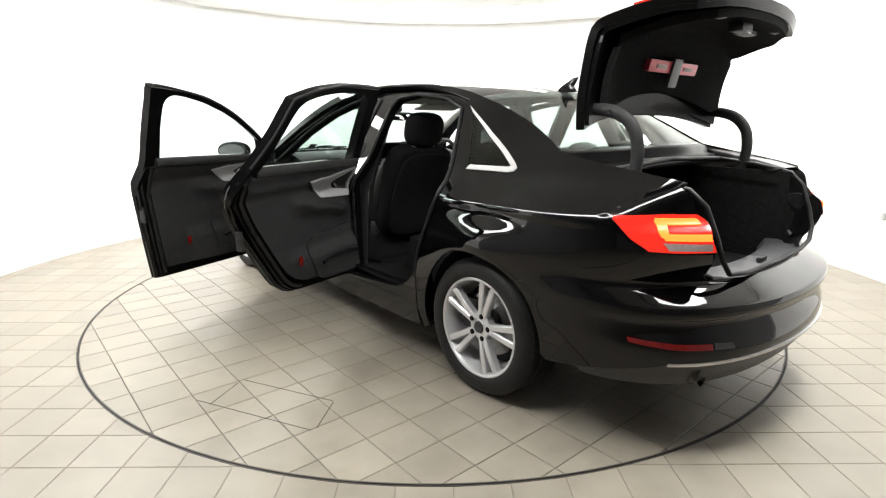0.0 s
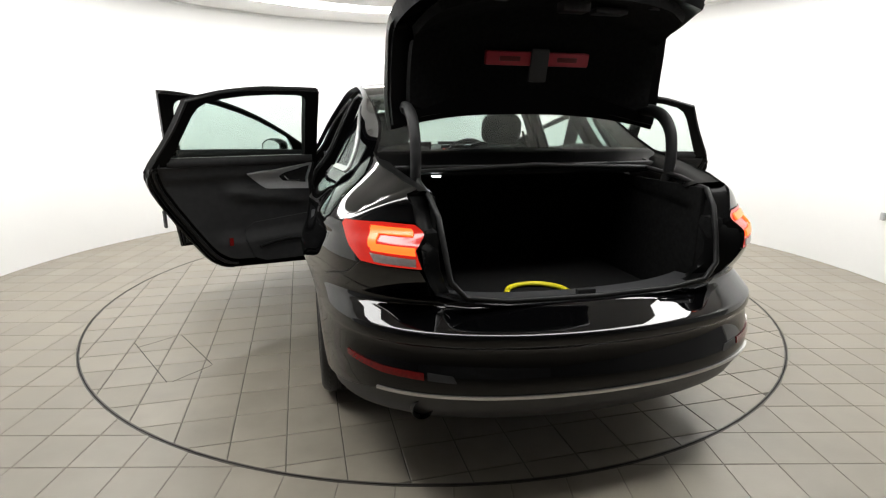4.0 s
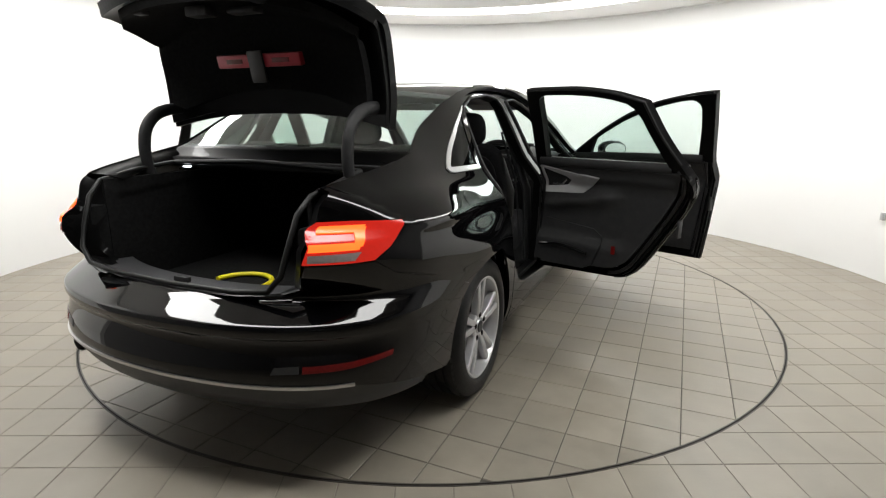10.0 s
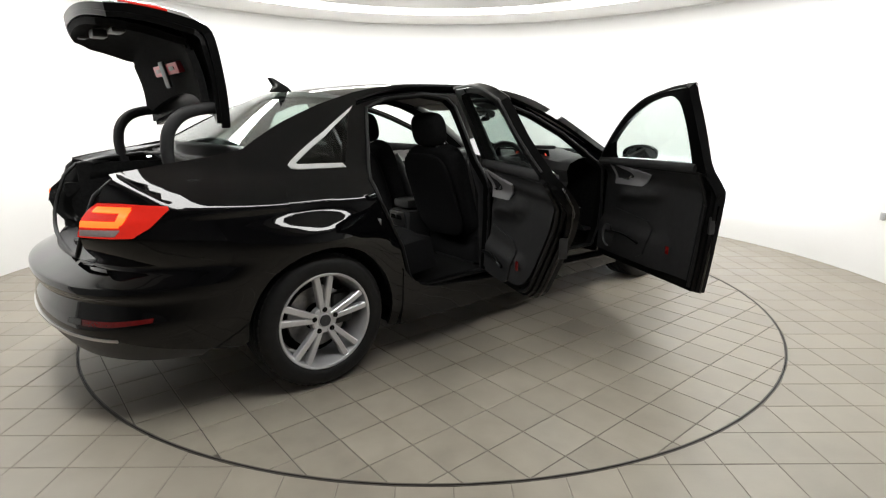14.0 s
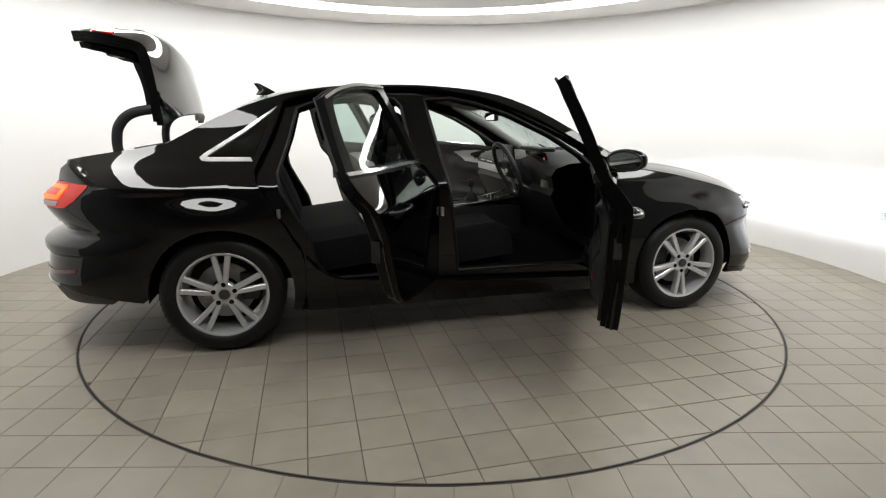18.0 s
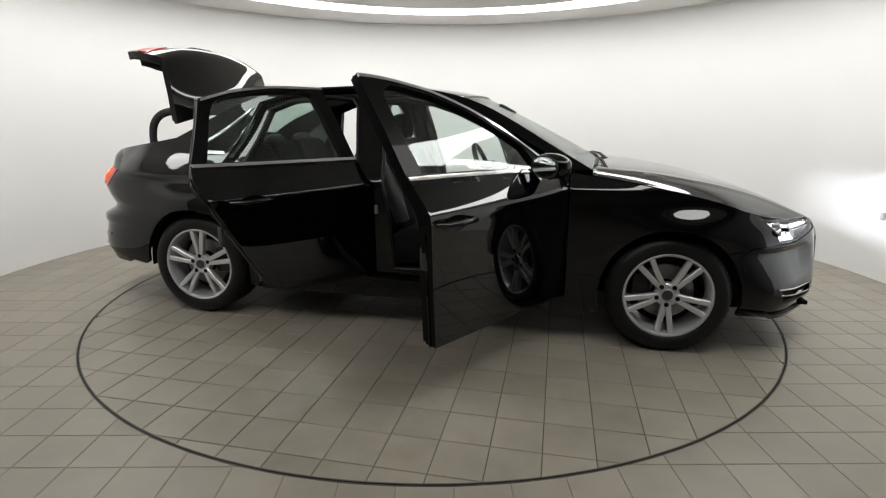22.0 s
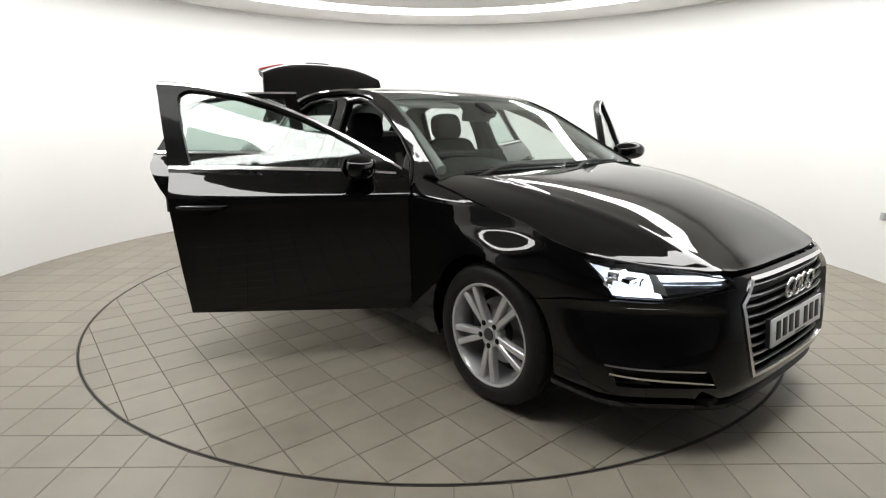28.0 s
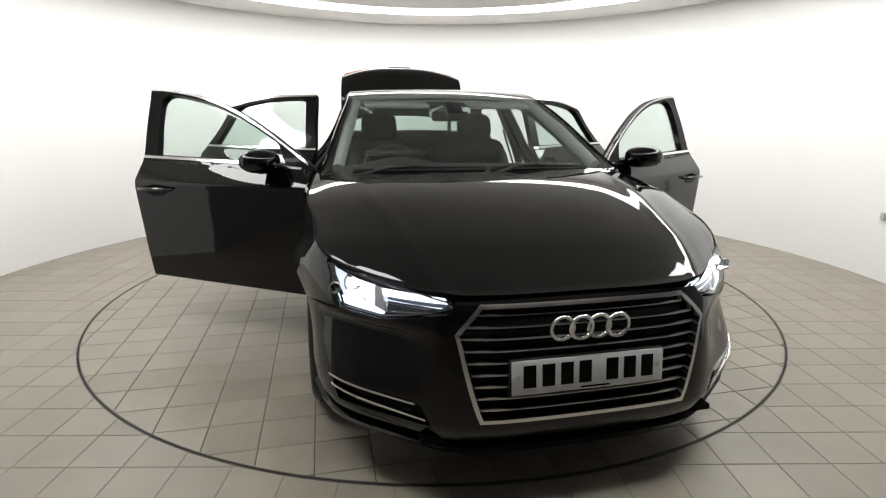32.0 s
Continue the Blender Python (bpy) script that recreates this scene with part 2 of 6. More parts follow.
def panel(S, poly, step=0.04, thick=0.004, holes=(), gap=0.002, flip=False, both=True, rows=()):
    """A sheet cut out of the surface S(u, v) along a polygon in (u, v), with thickness and its surface's true normals.
    Material 0 is the outer face, 1 the back and the rim; rows are heights v that get points of their own."""
    from mathutils.geometry import delaunay_2d_cdt
    outer = resample(shrink(poly, gap) if gap else poly, step)
    loops = [outer] + [resample(h, step) for h in holes]
    pts, edges = [], []
    for lp in loops:
        k = len(pts)
        pts += lp
        edges += [(k + i, k + (i + 1) % len(lp)) for i in range(len(lp))]
    u0, u1 = min(p[0] for p in outer), max(p[0] for p in outer)
    v0, v1 = min(p[1] for p in outer), max(p[1] for p in outer)
    rim = np.array(pts)
    nu, nv = int((u1 - u0) / step) + 1, int((v1 - v0) / step) + 1
    for i in range(nu + 1):
        for j in range(nv + 1):
            q = (u0 + (i + 0.5) * step, v0 + (j + 0.5) * step)
            if any(abs(q[1] - r) < 0.3 * step for r in rows):
                continue
            if inside(q, outer) and not any(inside(q, h) for h in loops[1:]) and np.min((rim[:, 0] - q[0]) ** 2 + (rim[:, 1] - q[1]) ** 2) > (0.45 * step) ** 2:
                pts.append(q)
    # denser rows along creases
    for r in rows:
        for i in range(nu + 1):
            q = (u0 + (i + 0.5) * step, r)
            if inside(q, outer) and not any(inside(q, h) for h in loops[1:]) and np.min((rim[:, 0] - q[0]) ** 2 + (rim[:, 1] - q[1]) ** 2) > 0.005 ** 2:
                pts.append(q)
    vs, _, fs, *_ = delaunay_2d_cdt([Vector(p) for p in pts], edges, [], 0, 1e-6)
    fs = [f for f in fs if inside(tuple((vs[f[0]] + vs[f[1]] + vs[f[2]]) / 3), outer)
          and not any(inside(tuple((vs[f[0]] + vs[f[1]] + vs[f[2]]) / 3), h) for h in loops[1:])]
    h = 1e-4
    P, N = [], []
    for v in vs:
        a = Vector(S(v.x, v.y))
        n = (Vector(S(v.x + h, v.y)) - Vector(S(v.x - h, v.y))).cross(Vector(S(v.x, v.y + h)) - Vector(S(v.x, v.y - h)))
        n = n.normalized() if n.length else Vector((0, 0, 1))
        P.append(a)
        N.append(-n if flip else n)
    verts, norms, faces, mats = list(P), list(N), [], []
    turn = sum((P[f[1]] - P[f[0]]).cross(P[f[2]] - P[f[0]]).dot(N[f[0]]) for f in fs) < 0
    count = {}
    for f in fs:
        f = tuple(f)[::-1] if turn else tuple(f)
        faces.append(f)
        mats.append(0)
        for i in range(3):
            e = (f[i], f[(i + 1) % 3])
            count[e] = 1
    border = [e for e in count if (e[1], e[0]) not in count]
    if both:
        k = len(verts)
        verts += [p - n * thick for p, n in zip(P, N)]
        norms += [-n for n in N]
        faces += [tuple(k + i for i in f[::-1]) for f in faces]
        mats += [1] * len(count and [0] * (len(faces) - len(mats)))
        for a, b in border:
            k = len(verts)
            quad = [P[a], P[b], P[b] - N[b] * thick, P[a] - N[a] * thick]
            nn = (quad[3] - quad[0]).cross(quad[1] - quad[0])
            nn = nn.normalized() if nn.length else N[a]
            verts += quad
            norms += [nn] * 4
            faces.append((k, k + 3, k + 2, k + 1))
            mats.append(1)
    me = bpy.data.meshes.new("panel")
    me.from_pydata([tuple(p) for p in verts], [], faces)
    me.polygons.foreach_set("material_index", mats)
    me.polygons.foreach_set("use_smooth", [True] * len(faces))
    me.update()
    me.normals_split_custom_set_from_vertices([tuple(n) for n in norms])
    return me
# ---- the booth ----
CX, CY, R_WALL, Z_TOP = 0.02, 0.13, 3.47, 2.41
GAP_HALF = radians(54)


def arc_slab(name, r0, r1, z0, z1, a0, a1, n, material, cx=CX, cy=CY):
    """A curved slab between two radii, two heights and two angles."""
    bm = bmesh.new()
    full = abs(a1 - a0 - 2 * math.pi) < 1e-6
    rows = []
    for i in range(n if full else n + 1):
        a = a0 + (a1 - a0) * i / n
        c, s = math.cos(a), math.sin(a)
        rows.append([bm.verts.new((cx + r * c, cy + r * s, z)) for r, z in ((r0, z0), (r0, z1), (r1, z1), (r1, z0))])
    for i in range(len(rows) if full else len(rows) - 1):
        p, q = rows[i], rows[(i + 1) % len(rows)]
        for k in range(4):
            bm.faces.new((p[k], p[(k + 1) % 4], q[(k + 1) % 4], q[k]))
    if not full:
        bm.faces.new(rows[0][::-1])
        bm.faces.new(rows[-1])
    bmesh.ops.recalc_face_normals(bm, faces=bm.faces)
    return part(name, smooth(bm), material)


A0 = -math.pi / 2 + GAP_HALF
A1 = 1.5 * math.pi - GAP_HALF
wall = arc_slab("wall_round", R_WALL, R_WALL + 0.12, -0.05, Z_TOP + 0.12, A0, A1, 160, WALL)
tagged(wall, "smooth white curved wall of the round photo booth", "wall", kind="structure")
bead = arc_slab("trim", R_WALL - 0.022, R_WALL - 0.002, Z_TOP - 0.022, Z_TOP - 0.004, A0, A1, 160, BEAD)
tagged(bead, "thin white bead round the top of the wall", "trim", kind="structure")

# the dim vehicle entrance in which the camera stands
# Out of view: width and tone are inferred from the paint's dark reflections.
X_BAY, Y_BAY = 2.88, -7.4
bm = bmesh.new()
for sx in (-1, 1):
    box((0.12, 5.50, 2.75), (sx * (X_BAY + 0.06), -4.65, 1.32), bm=bm)
box((2 * X_BAY + 0.24, 0.12, 2.75), (0, Y_BAY - 0.06, 1.32), bm=bm)
tagged(part("wall_bay", bm, BAY_WALL), "dark grey walls of the vehicle entrance", "wall", kind="structure")
bm = bmesh.new()
box((2 * X_BAY + 0.24, 5.5, 0.1), (0, -4.69, 2.72), bm=bm)
box((2 * X_BAY, 0.1, 0.3), (0, -2.62, 2.54), bm=bm)
tagged(part("ceiling_bay", bm, BAY_WALL), "dark ceiling of the vehicle entrance", "ceiling", kind="structure")


def annulus(bm, r0, r1, z, n=160, down=True, cx=CX, cy=CY, z1=None):
    rows = []
    for i in range(n):
        a = 2 * math.pi * i / n
        c, s = math.cos(a), math.sin(a)
        inner = bm.verts.new((cx + r0 * c, cy + r0 * s, z if z1 is None else z1))
        outer = bm.verts.new((cx + r1 * c, cy + r1 * s, z))
        rows.append((inner, outer))
    for i in range(n):
        (a, b), (c, d) = rows[i], rows[(i + 1) % n]
        bm.faces.new((a, c, d, b) if down else (a, b, d, c))
    return bm


# small grey fitting on the wall
ang = radians(0.95)
fit = Matrix.Translation((CX + (R_WALL - 0.012) * math.cos(ang), CY + (R_WALL - 0.012) * math.sin(ang), 0.505)) @ Matrix.Rotation(ang, 4, "Z")
socket = tagged(part("wall_socket", box((0.026, 0.035, 0.06), bevel=0.006, rot=fit), LABEL), "small grey plastic fitting on the white wall", "socket")
R_LIGHT0, R_LIGHT1 = 2.42, 2.80
bm = annulus(bmesh.new(), R_LIGHT1, R_WALL + 0.1, Z_TOP)
annulus(bm, R_LIGHT1, R_LIGHT1 + 0.0005, Z_TOP, z1=Z_TOP + 0.05)
annulus(bm, 0.02, R_LIGHT0, Z_TOP)
annulus(bm, R_LIGHT0, R_LIGHT0 + 0.0005, Z_TOP + 0.05, z1=Z_TOP)
annulus(bm, 0.001, R_WALL + 0.12, Z_TOP + 0.1)
tagged(part("ceiling", bm, CEILING), "flat pale ceiling with a ring-shaped recess", "ceiling", kind="structure")
bm = annulus(bmesh.new(), R_LIGHT0 + 0.002, R_LIGHT1 - 0.002, Z_TOP + 0.008)
tagged(part("ring_light", bm, LIGHT_RING), "broad glowing white ring light set in the ceiling", "ceiling light")

# ---- the tiled floor and the turntable ----
R_TABLE = 2.2524
PITCH = 0.2


def clip(poly, n, d):
    """The part of a flat polygon where n . p <= d."""
    out = []
    for i in range(len(poly)):
        a, b = poly[i - 1], poly[i]
        da, db = n[0] * a[0] + n[1] * a[1] - d, n[0] * b[0] + n[1] * b[1] - d
        if (da <= 0) != (db <= 0):
            k = da / (da - db)
            out.append((a[0] + k * (b[0] - a[0]), a[1] + k * (b[1] - a[1])))
        if db <= 0:
            out.append(b)
    return out


def tile_mesh(polys, z=0.0, depth=0.006, ease=0.0022):
    """Slabs with eased top edges on flat outlines."""
    verts, faces = [], []
    for p in polys:
        q = shrink(p, ease)
        k, n = len(verts), len(p)
        verts += [(x, y, z - depth) for x, y in p] + [(x, y, z - ease * 0.7) for x, y in p] + [(x, y, z) for x, y in q]
        for i in range(n):
            j = (i + 1) % n
            faces += [(k + i, k + j, k + n + j, k + n + i), (k + n + i, k + n + j, k + 2 * n + j, k + 2 * n + i)]
        faces.append(tuple(k + 2 * n + i for i in range(n)))
    me = bpy.data.meshes.new("tile")
    me.from_pydata(verts, [], faces)
    me.update()
    return me


def tile_cells(x0, y0, keep, joint, px=PITCH, py=PITCH):
    """Outlines of square tiles on a grid, cut by keep(cell, centre)."""
    for i in range(-20, 21):
        for j in range(-37, 21):
            x, y = x0 + i * px, y0 + j * py
            h, g = px / 2 - joint / 2, py / 2 - joint / 2
            cell = [(x - h, y - g), (x + h, y - g), (x + h, y + g), (x - h, y + g)]
            cell = keep(cell, (x, y))
            if cell and len(cell) > 2:
                area = 0.5 * abs(sum(cell[k - 1][0] * cell[k][1] - cell[k][0] * cell[k - 1][1] for k in range(len(cell))))
                if area > 0.0006:
                    yield cell, (x, y), area


def within(radius, cx=0, cy=0):
    def keep(cell, c):
        d = math.hypot(c[0] - cx, c[1] - cy)
        if d > radius + 0.15:
            return None
        n = ((c[0] - cx) / d, (c[1] - cy) / d) if d else (1, 0)
        return clip(cell, n, radius + n[0] * cx + n[1] * cy) if d > radius - 0.15 else cell
    return keep


def beyond(radius, r_out):
    def keep(cell, c):
        d = math.hypot(*c)
        if c[1] < -1.9 and abs(c[0]) > X_BAY:
            return None
        if d < radius - 0.15 or math.hypot(c[0] - CX, c[1] - CY) > r_out + 0.1 and c[1] > -1.9:
            return None
        n = (-c[0] / d, -c[1] / d)
        return clip(cell, n, -radius) if d < radius + 0.15 else cell
    return keep


bm = annulus(bmesh.new(), R_TABLE + 0.005, 8.4, -0.0022, down=False, cx=0, cy=0)
floor = tagged(part("floor", bm, GROUT_PALE), "buff square floor tiles with pale narrow joints", "floor", kind="structure")
turntable = tagged(part("turntable", lathe([(0.001, -0.0035), (R_TABLE - 0.009, -0.0035), (R_TABLE - 0.009, -0.10), (0.001, -0.10)], n=160), GROUT),
                   "round vehicle turntable paved with worn buff tiles", "turntable")
part("edge_band", lathe([(R_TABLE - 0.009, -0.05), (R_TABLE - 0.009, 0.0005), (R_TABLE - 0.004, 0.0005), (R_TABLE - 0.004, -0.05)], n=200), STEEL, turntable, "worn steel edge band")
# the gap's shade is put into the near-black colour of this strip
well = lathe([(R_TABLE - 0.003, -0.03), (R_TABLE + 0.009, -0.03)], n=160)
tagged(part("trim", well, GAP), "dark gap round the turntable", "trim", kind="structure")
tagged(part("trim", lathe([(R_TABLE + 0.002, -0.05), (R_TABLE + 0.002, 0.0), (R_TABLE + 0.006, 0.0), (R_TABLE + 0.006, -0.05)], n=200), STEEL),
       "steel rim round the turntable's pit", "trim", kind="structure")
# ---- the car: x forwards, y to its left, z up, the origin on the ground midway between the axles ----
car = tagged(empty("car"), "glossy black saloon car with all doors and boot open", "car")

half_width = spl((0.16, 0.838), (0.22, 0.860), (0.30, 0.879), (0.42, 0.887), (0.58, 0.891), (0.72, 0.896), (0.82, 0.899), (0.85, 0.9005), (0.862, 0.9005), (0.872, 0.8985), (0.884, 0.892), (0.90, 0.8805),
                 (0.93, 0.857), (0.97, 0.824), (1.01, 0.792), (1.06, 0.767), (1.15, 0.726), (1.25, 0.677), (1.33, 0.634), (1.40, 0.599), (1.44, 0.555))
nose_x = spl((0.16, 2.235), (0.22, 2.272), (0.30, 2.306), (0.42, 2.300), (0.52, 2.292), (0.60, 2.284), (0.65, 2.268), (0.70, 2.228), (0.74, 2.175), (0.85, 2.10), (1.0, 2.05))
# plan of the nose: flat across the grille, then cut back at the corners; squarer at the lower bumper
plan_curve = spl((0.0, 0.0), (0.065, 0.28), (0.1414, 0.447), (0.182, 0.503), (0.297, 0.620), (0.378, 0.714), (0.484, 0.857), (0.54, 0.915), (0.612, 0.958), (0.74, 0.988), (1.0, 1.0))
plan_grow = spl((0.34, 1.12), (0.56, 1.0))


def plan(s, z):
    """Share of the half width that the nose has at a share s of its length."""
    return plan_curve(min(1.0, math.sqrt(max(0.0, 1 - s)) * plan_grow(z)))


def plan_back(t, z):
    lo, hi = 0.0, 1.0
    for _ in range(26):
        mid = (lo + hi) / 2
        lo, hi = (mid, hi) if plan_curve(mid) < t else (lo, mid)
    return 1 - (lo / plan_grow(z)) ** 2


tail_x = spl((0.25, -2.335), (0.29, -2.378), (0.34, -2.408), (0.40, -2.427), (0.42, -2.4265), (0.50, -2.4115), (0.53, -2.409), (0.545, -2.413), (0.558, -2.426), (0.575, -2.429), (0.590, -2.4275), (0.595, -2.423), (0.600, -2.4135), (0.606, -2.4005), (0.62, -2.369), (0.635, -2.337), (0.648, -2.310), (0.656, -2.300), (0.67, -2.306), (0.70, -2.340), (0.76, -2.395), (0.80, -2.418), (0.92, -2.424), (1.00, -2.450), (1.10, -2.455))
cabin_taper = spl((-1.75, 0.875), (-1.48, 0.90), (-1.08, 0.955), (-0.5, 1.0), (0.6, 1.0), (1.0, 0.985))
XF, XR = 0.85, -0.95


def ease(x, a, b):
    t = max(0.0, min(1.0, (x - a) / (b - a)))
    return t * t * (3 - 2 * t)


tail_tuck = spl((0.45, 0.02), (0.55, 0.032), (0.70, 0.050), (0.85, 0.082), (0.88, 0.097), (0.94, 0.112), (1.0, 0.120), (1.1, 0.168), (1.2, 0.185))


# fall of the rear blister from its full width to the hollow under the shoulder line
blister = spl((0.70, 1.0), (0.715, 0.995), (0.735, 0.955), (0.755, 0.85), (0.78, 0.64), (0.80, 0.46), (0.82, 0.28), (0.838, 0.13), (0.852, 0.045), (0.864, 0.01), (0.875, 0.0), (0.90, 0.0))


def flare(x, z):
    """The flared haunch over a wheel: a broad swelling with a small dome on top."""
    if x > 0:
        full = blister(max(0.70, min(0.90, z + 0.045)))
        dome = math.exp(-((x - 1.50) / 0.19) ** 2)
        broad = 0.012 * math.exp(-((x - 1.50) / 0.34) ** 2) * ease(z, 0.38, 0.60) * (1 - ease(z, 0.73, 0.80))
        return broad + 0.038 * dome * ease(z, 0.46, 0.66) * full - 0.036 * dome * (1 - full) * (1 - ease(z, 0.86, 0.95))
    full = blister(max(0.70, min(0.90, z)))
    dome = math.exp(-((x + 1.44) / 0.22) ** 2)
    broad = 0.012 * math.exp(-((x + 1.50) / 0.36) ** 2) * ease(z, 0.38, 0.62) * (1 - ease(z, 0.775, 0.850))
    return broad + 0.036 * dome * ease(z, 0.50, 0.70) * full - 0.034 * dome * (1 - full) * (1 - ease(z, 0.90, 1.05))


def tuck(x, z):
    return 1 - tail_tuck(z) * ((XR - x) / 1.1) ** (3 + 3 * ease(z, 0.84, 0.90)) if x < XR else 1.0


def lip_z(x, z):
    """Over the tail lamps the shoulder climbs to the spoiler edge: the height whose width holds here."""
    if z <= 0.872 or x > -1.86:
        return z
    rise = 0.128 * ease(-x, 1.86, 2.23)
    d = z - 0.872 - rise
    start = math.sqrt(rise * rise + 0.0012) - rise
    return min(z, 0.872 + 0.30 * (z - 0.872) + 0.95 * (d + math.sqrt(d * d + 0.0012) - start))


def lean(x, z):
    """The deck's shoulder leans in a little more behind the rear door."""
    return 0.045 * ease(-x, 1.0, 1.6) * (1 - ease(-x, 1.95, 2.15)) * ease(z, 0.885, 1.05)


def width(x, z):
    """Half the body's width at a station and height."""
    e = 1.0
    if x > XF:
        e = plan((x - XF) / (nose_x(z) - XF), z) if x < nose_x(z) else 0.0
    elif x < XR:
        e = max(0.0, 1 - ((XR - x) / (XR - tail_x(z))) ** 8) ** 0.5 * tuck(x, z) if x > tail_x(z) else 0.0
    k = ease(z, 0.94, 1.22)
    return half_width(lip_z(x, z)) * e * (1 - k + k * cabin_taper(x)) + (flare(x, z) - lean(x, z)) * min(1.0, e)


def side(sg):
    return lambda x, z: (x, sg * width(x, z), z)


def lift(S, d):
    """The surface S moved along its normal by d."""
    if not d:
        return S

    def T(u, v):
        h = 2e-4
        p = Vector(S(u, v))
        n = (Vector(S(u + h, v)) - Vector(S(u - h, v))).cross(Vector(S(u, v + h)) - Vector(S(u, v - h)))
        n = n.normalized() if n.length else Vector((1, 0, 0))
        if n.dot(Vector((p.x * 0.6, p.y, 0))) < 0:
            n = -n
        return tuple(p + n * d)
    return T


def dent(s, z):
    """The bumper's corner is undercut below the lamps and runs out again to the intake."""
    return 0.030 * ease(z, 0.36, 0.53) * (1 - ease(z, 0.545, 0.588)) * ease(1 - s, 0.035, 0.11) * (1 - ease(1 - s, 0.26, 0.42))


def nose(sg=1, push=0.0):
    """The front end: angle from the centre (0) to the flank (90 degrees), and height; push sets it back along its normal."""
    def S(a, z):
        s = max(0.0, math.cos(a)) ** 0.9
        t = math.copysign(plan(s, z), a)
        x = XF + (nose_x(z) - XF) * s - dent(s, z)
        return (x, sg * (half_width(z) + flare(x, z)) * t, z)
    return lift(S, -push)


def nose_s(s):
    return math.acos(max(0.0, min(1.0, s)) ** (1 / 0.9))


def nose_a(y, z):
    t = min(1.0, abs(y) / half_width(z))
    return math.copysign(nose_s(plan_back(t, z)), y)


def nose_ax(x, z):
    return nose_s((x - XF) / (nose_x(z) - XF))


def tail(sg=1, push=0.0):
    def S(a, z):
        s = max(0.0, math.cos(a)) ** 0.9
        t = math.copysign(max(0.0, 1 - s ** 8) ** 0.5, a)
        x = XR + (tail_x(z) - XR) * s
        k = ease(z, 0.94, 1.22)
        return (x, sg * (half_width(lip_z(x, z)) * (1 - k + k * cabin_taper(x)) * tuck(x, z) + flare(x, z) - lean(x, z)) * t, z)
    return lift(S, -push)


def tail_a(y, z):
    """The tail's angle at which it is y wide, by halving."""
    S, lo, hi = tail(), 0.0, 1.3
    for _ in range(24):
        mid = (lo + hi) / 2
        lo, hi = (mid, hi) if S(mid, z)[1] < abs(y) else (lo, mid)
    return math.copysign(lo, y)


def tail_ax(x, z):
    return nose_s((XR - x) / (XR - tail_x(z)))


def arc(cx, cz, r, a0, a1, n=14):
    return [(cx + r * math.cos(radians(a0 + (a1 - a0) * i / n)), cz + r * math.sin(radians(a0 + (a1 - a0) * i / n))) for i in range(n + 1)]


def line(f, a, b, n=10):
    return [(a + (b - a) * i / n, f(a + (b - a) * i / n)) for i in range(n + 1)]


belt = spl((0.92, 0.962), (0.5, 0.985), (-0.25, 1.005), (-0.8, 1.012), (-1.5, 1.022))
door_top = spl((0.90, 0.962), (0.72, 1.066), (0.50, 1.188), (0.25, 1.298), (0.0, 1.368), (-0.31, 1.403), (-0.60, 1.400), (-0.85, 1.374), (-1.07, 1.318))
rail = spl((1.00, 0.962), (0.80, 1.073), (0.60, 1.190), (0.40, 1.295), (0.20, 1.366), (-0.02, 1.403), (-0.35, 1.421), (-0.70, 1.411), (-1.00, 1.372), (-1.25, 1.300), (-1.45, 1.213), (-1.65, 1.103))
shoulder = spl((1.86, 0.742), (1.60, 0.828), (1.30, 0.893), (1.0, 0.940), (0.86, 0.958))
ARCH_R, ARCH_Z = 0.362, 0.318
RF, RR = 1.41, -1.41

PAINTED = [PAINT, TRIM_BLACK]
CREASE = [0.735, 0.75, 0.765, 0.78, 0.795, 0.81, 0.825, 0.84, 0.852, 0.860, 0.866, 0.871, 0.876, 0.882, 0.890, 0.900, 0.910, 0.920, 0.930, 0.940, 0.950, 0.960, 0.970, 0.980, 0.990]


def to_nose(poly):
    return [(nose_ax(x, z), z) for x, z in poly]


def to_tail(poly):
    return [(tail_ax(x, z), z) for x, z in poly]


REAR_EDGE = [(-1.055, 1.318), (-1.11, 1.18), (-1.165, 1.07), (-1.20, 1.005), (-1.216, 0.955), (-1.19, 0.88), (-1.145, 0.79), (-1.05, 0.63), (-0.965, 0.50), (-0.92, 0.44), (-0.86, 0.395), (-0.78, 0.372)]
edge_x = spl(*[(z, x) for x, z in REAR_EDGE[::-1]])
REAR_EDGE = [(edge_x(z), z) for z in [1.318 - (1.318 - 0.395) * k / 26 for k in range(27)]] + [(-0.825, 0.381), (-0.78, 0.372)]
QUARTER_EDGE = [p for p in REAR_EDGE if p[1] > 0.62] + [(-1.0, 0.54), (-0.985, 0.48), (-0.985, 0.30)]

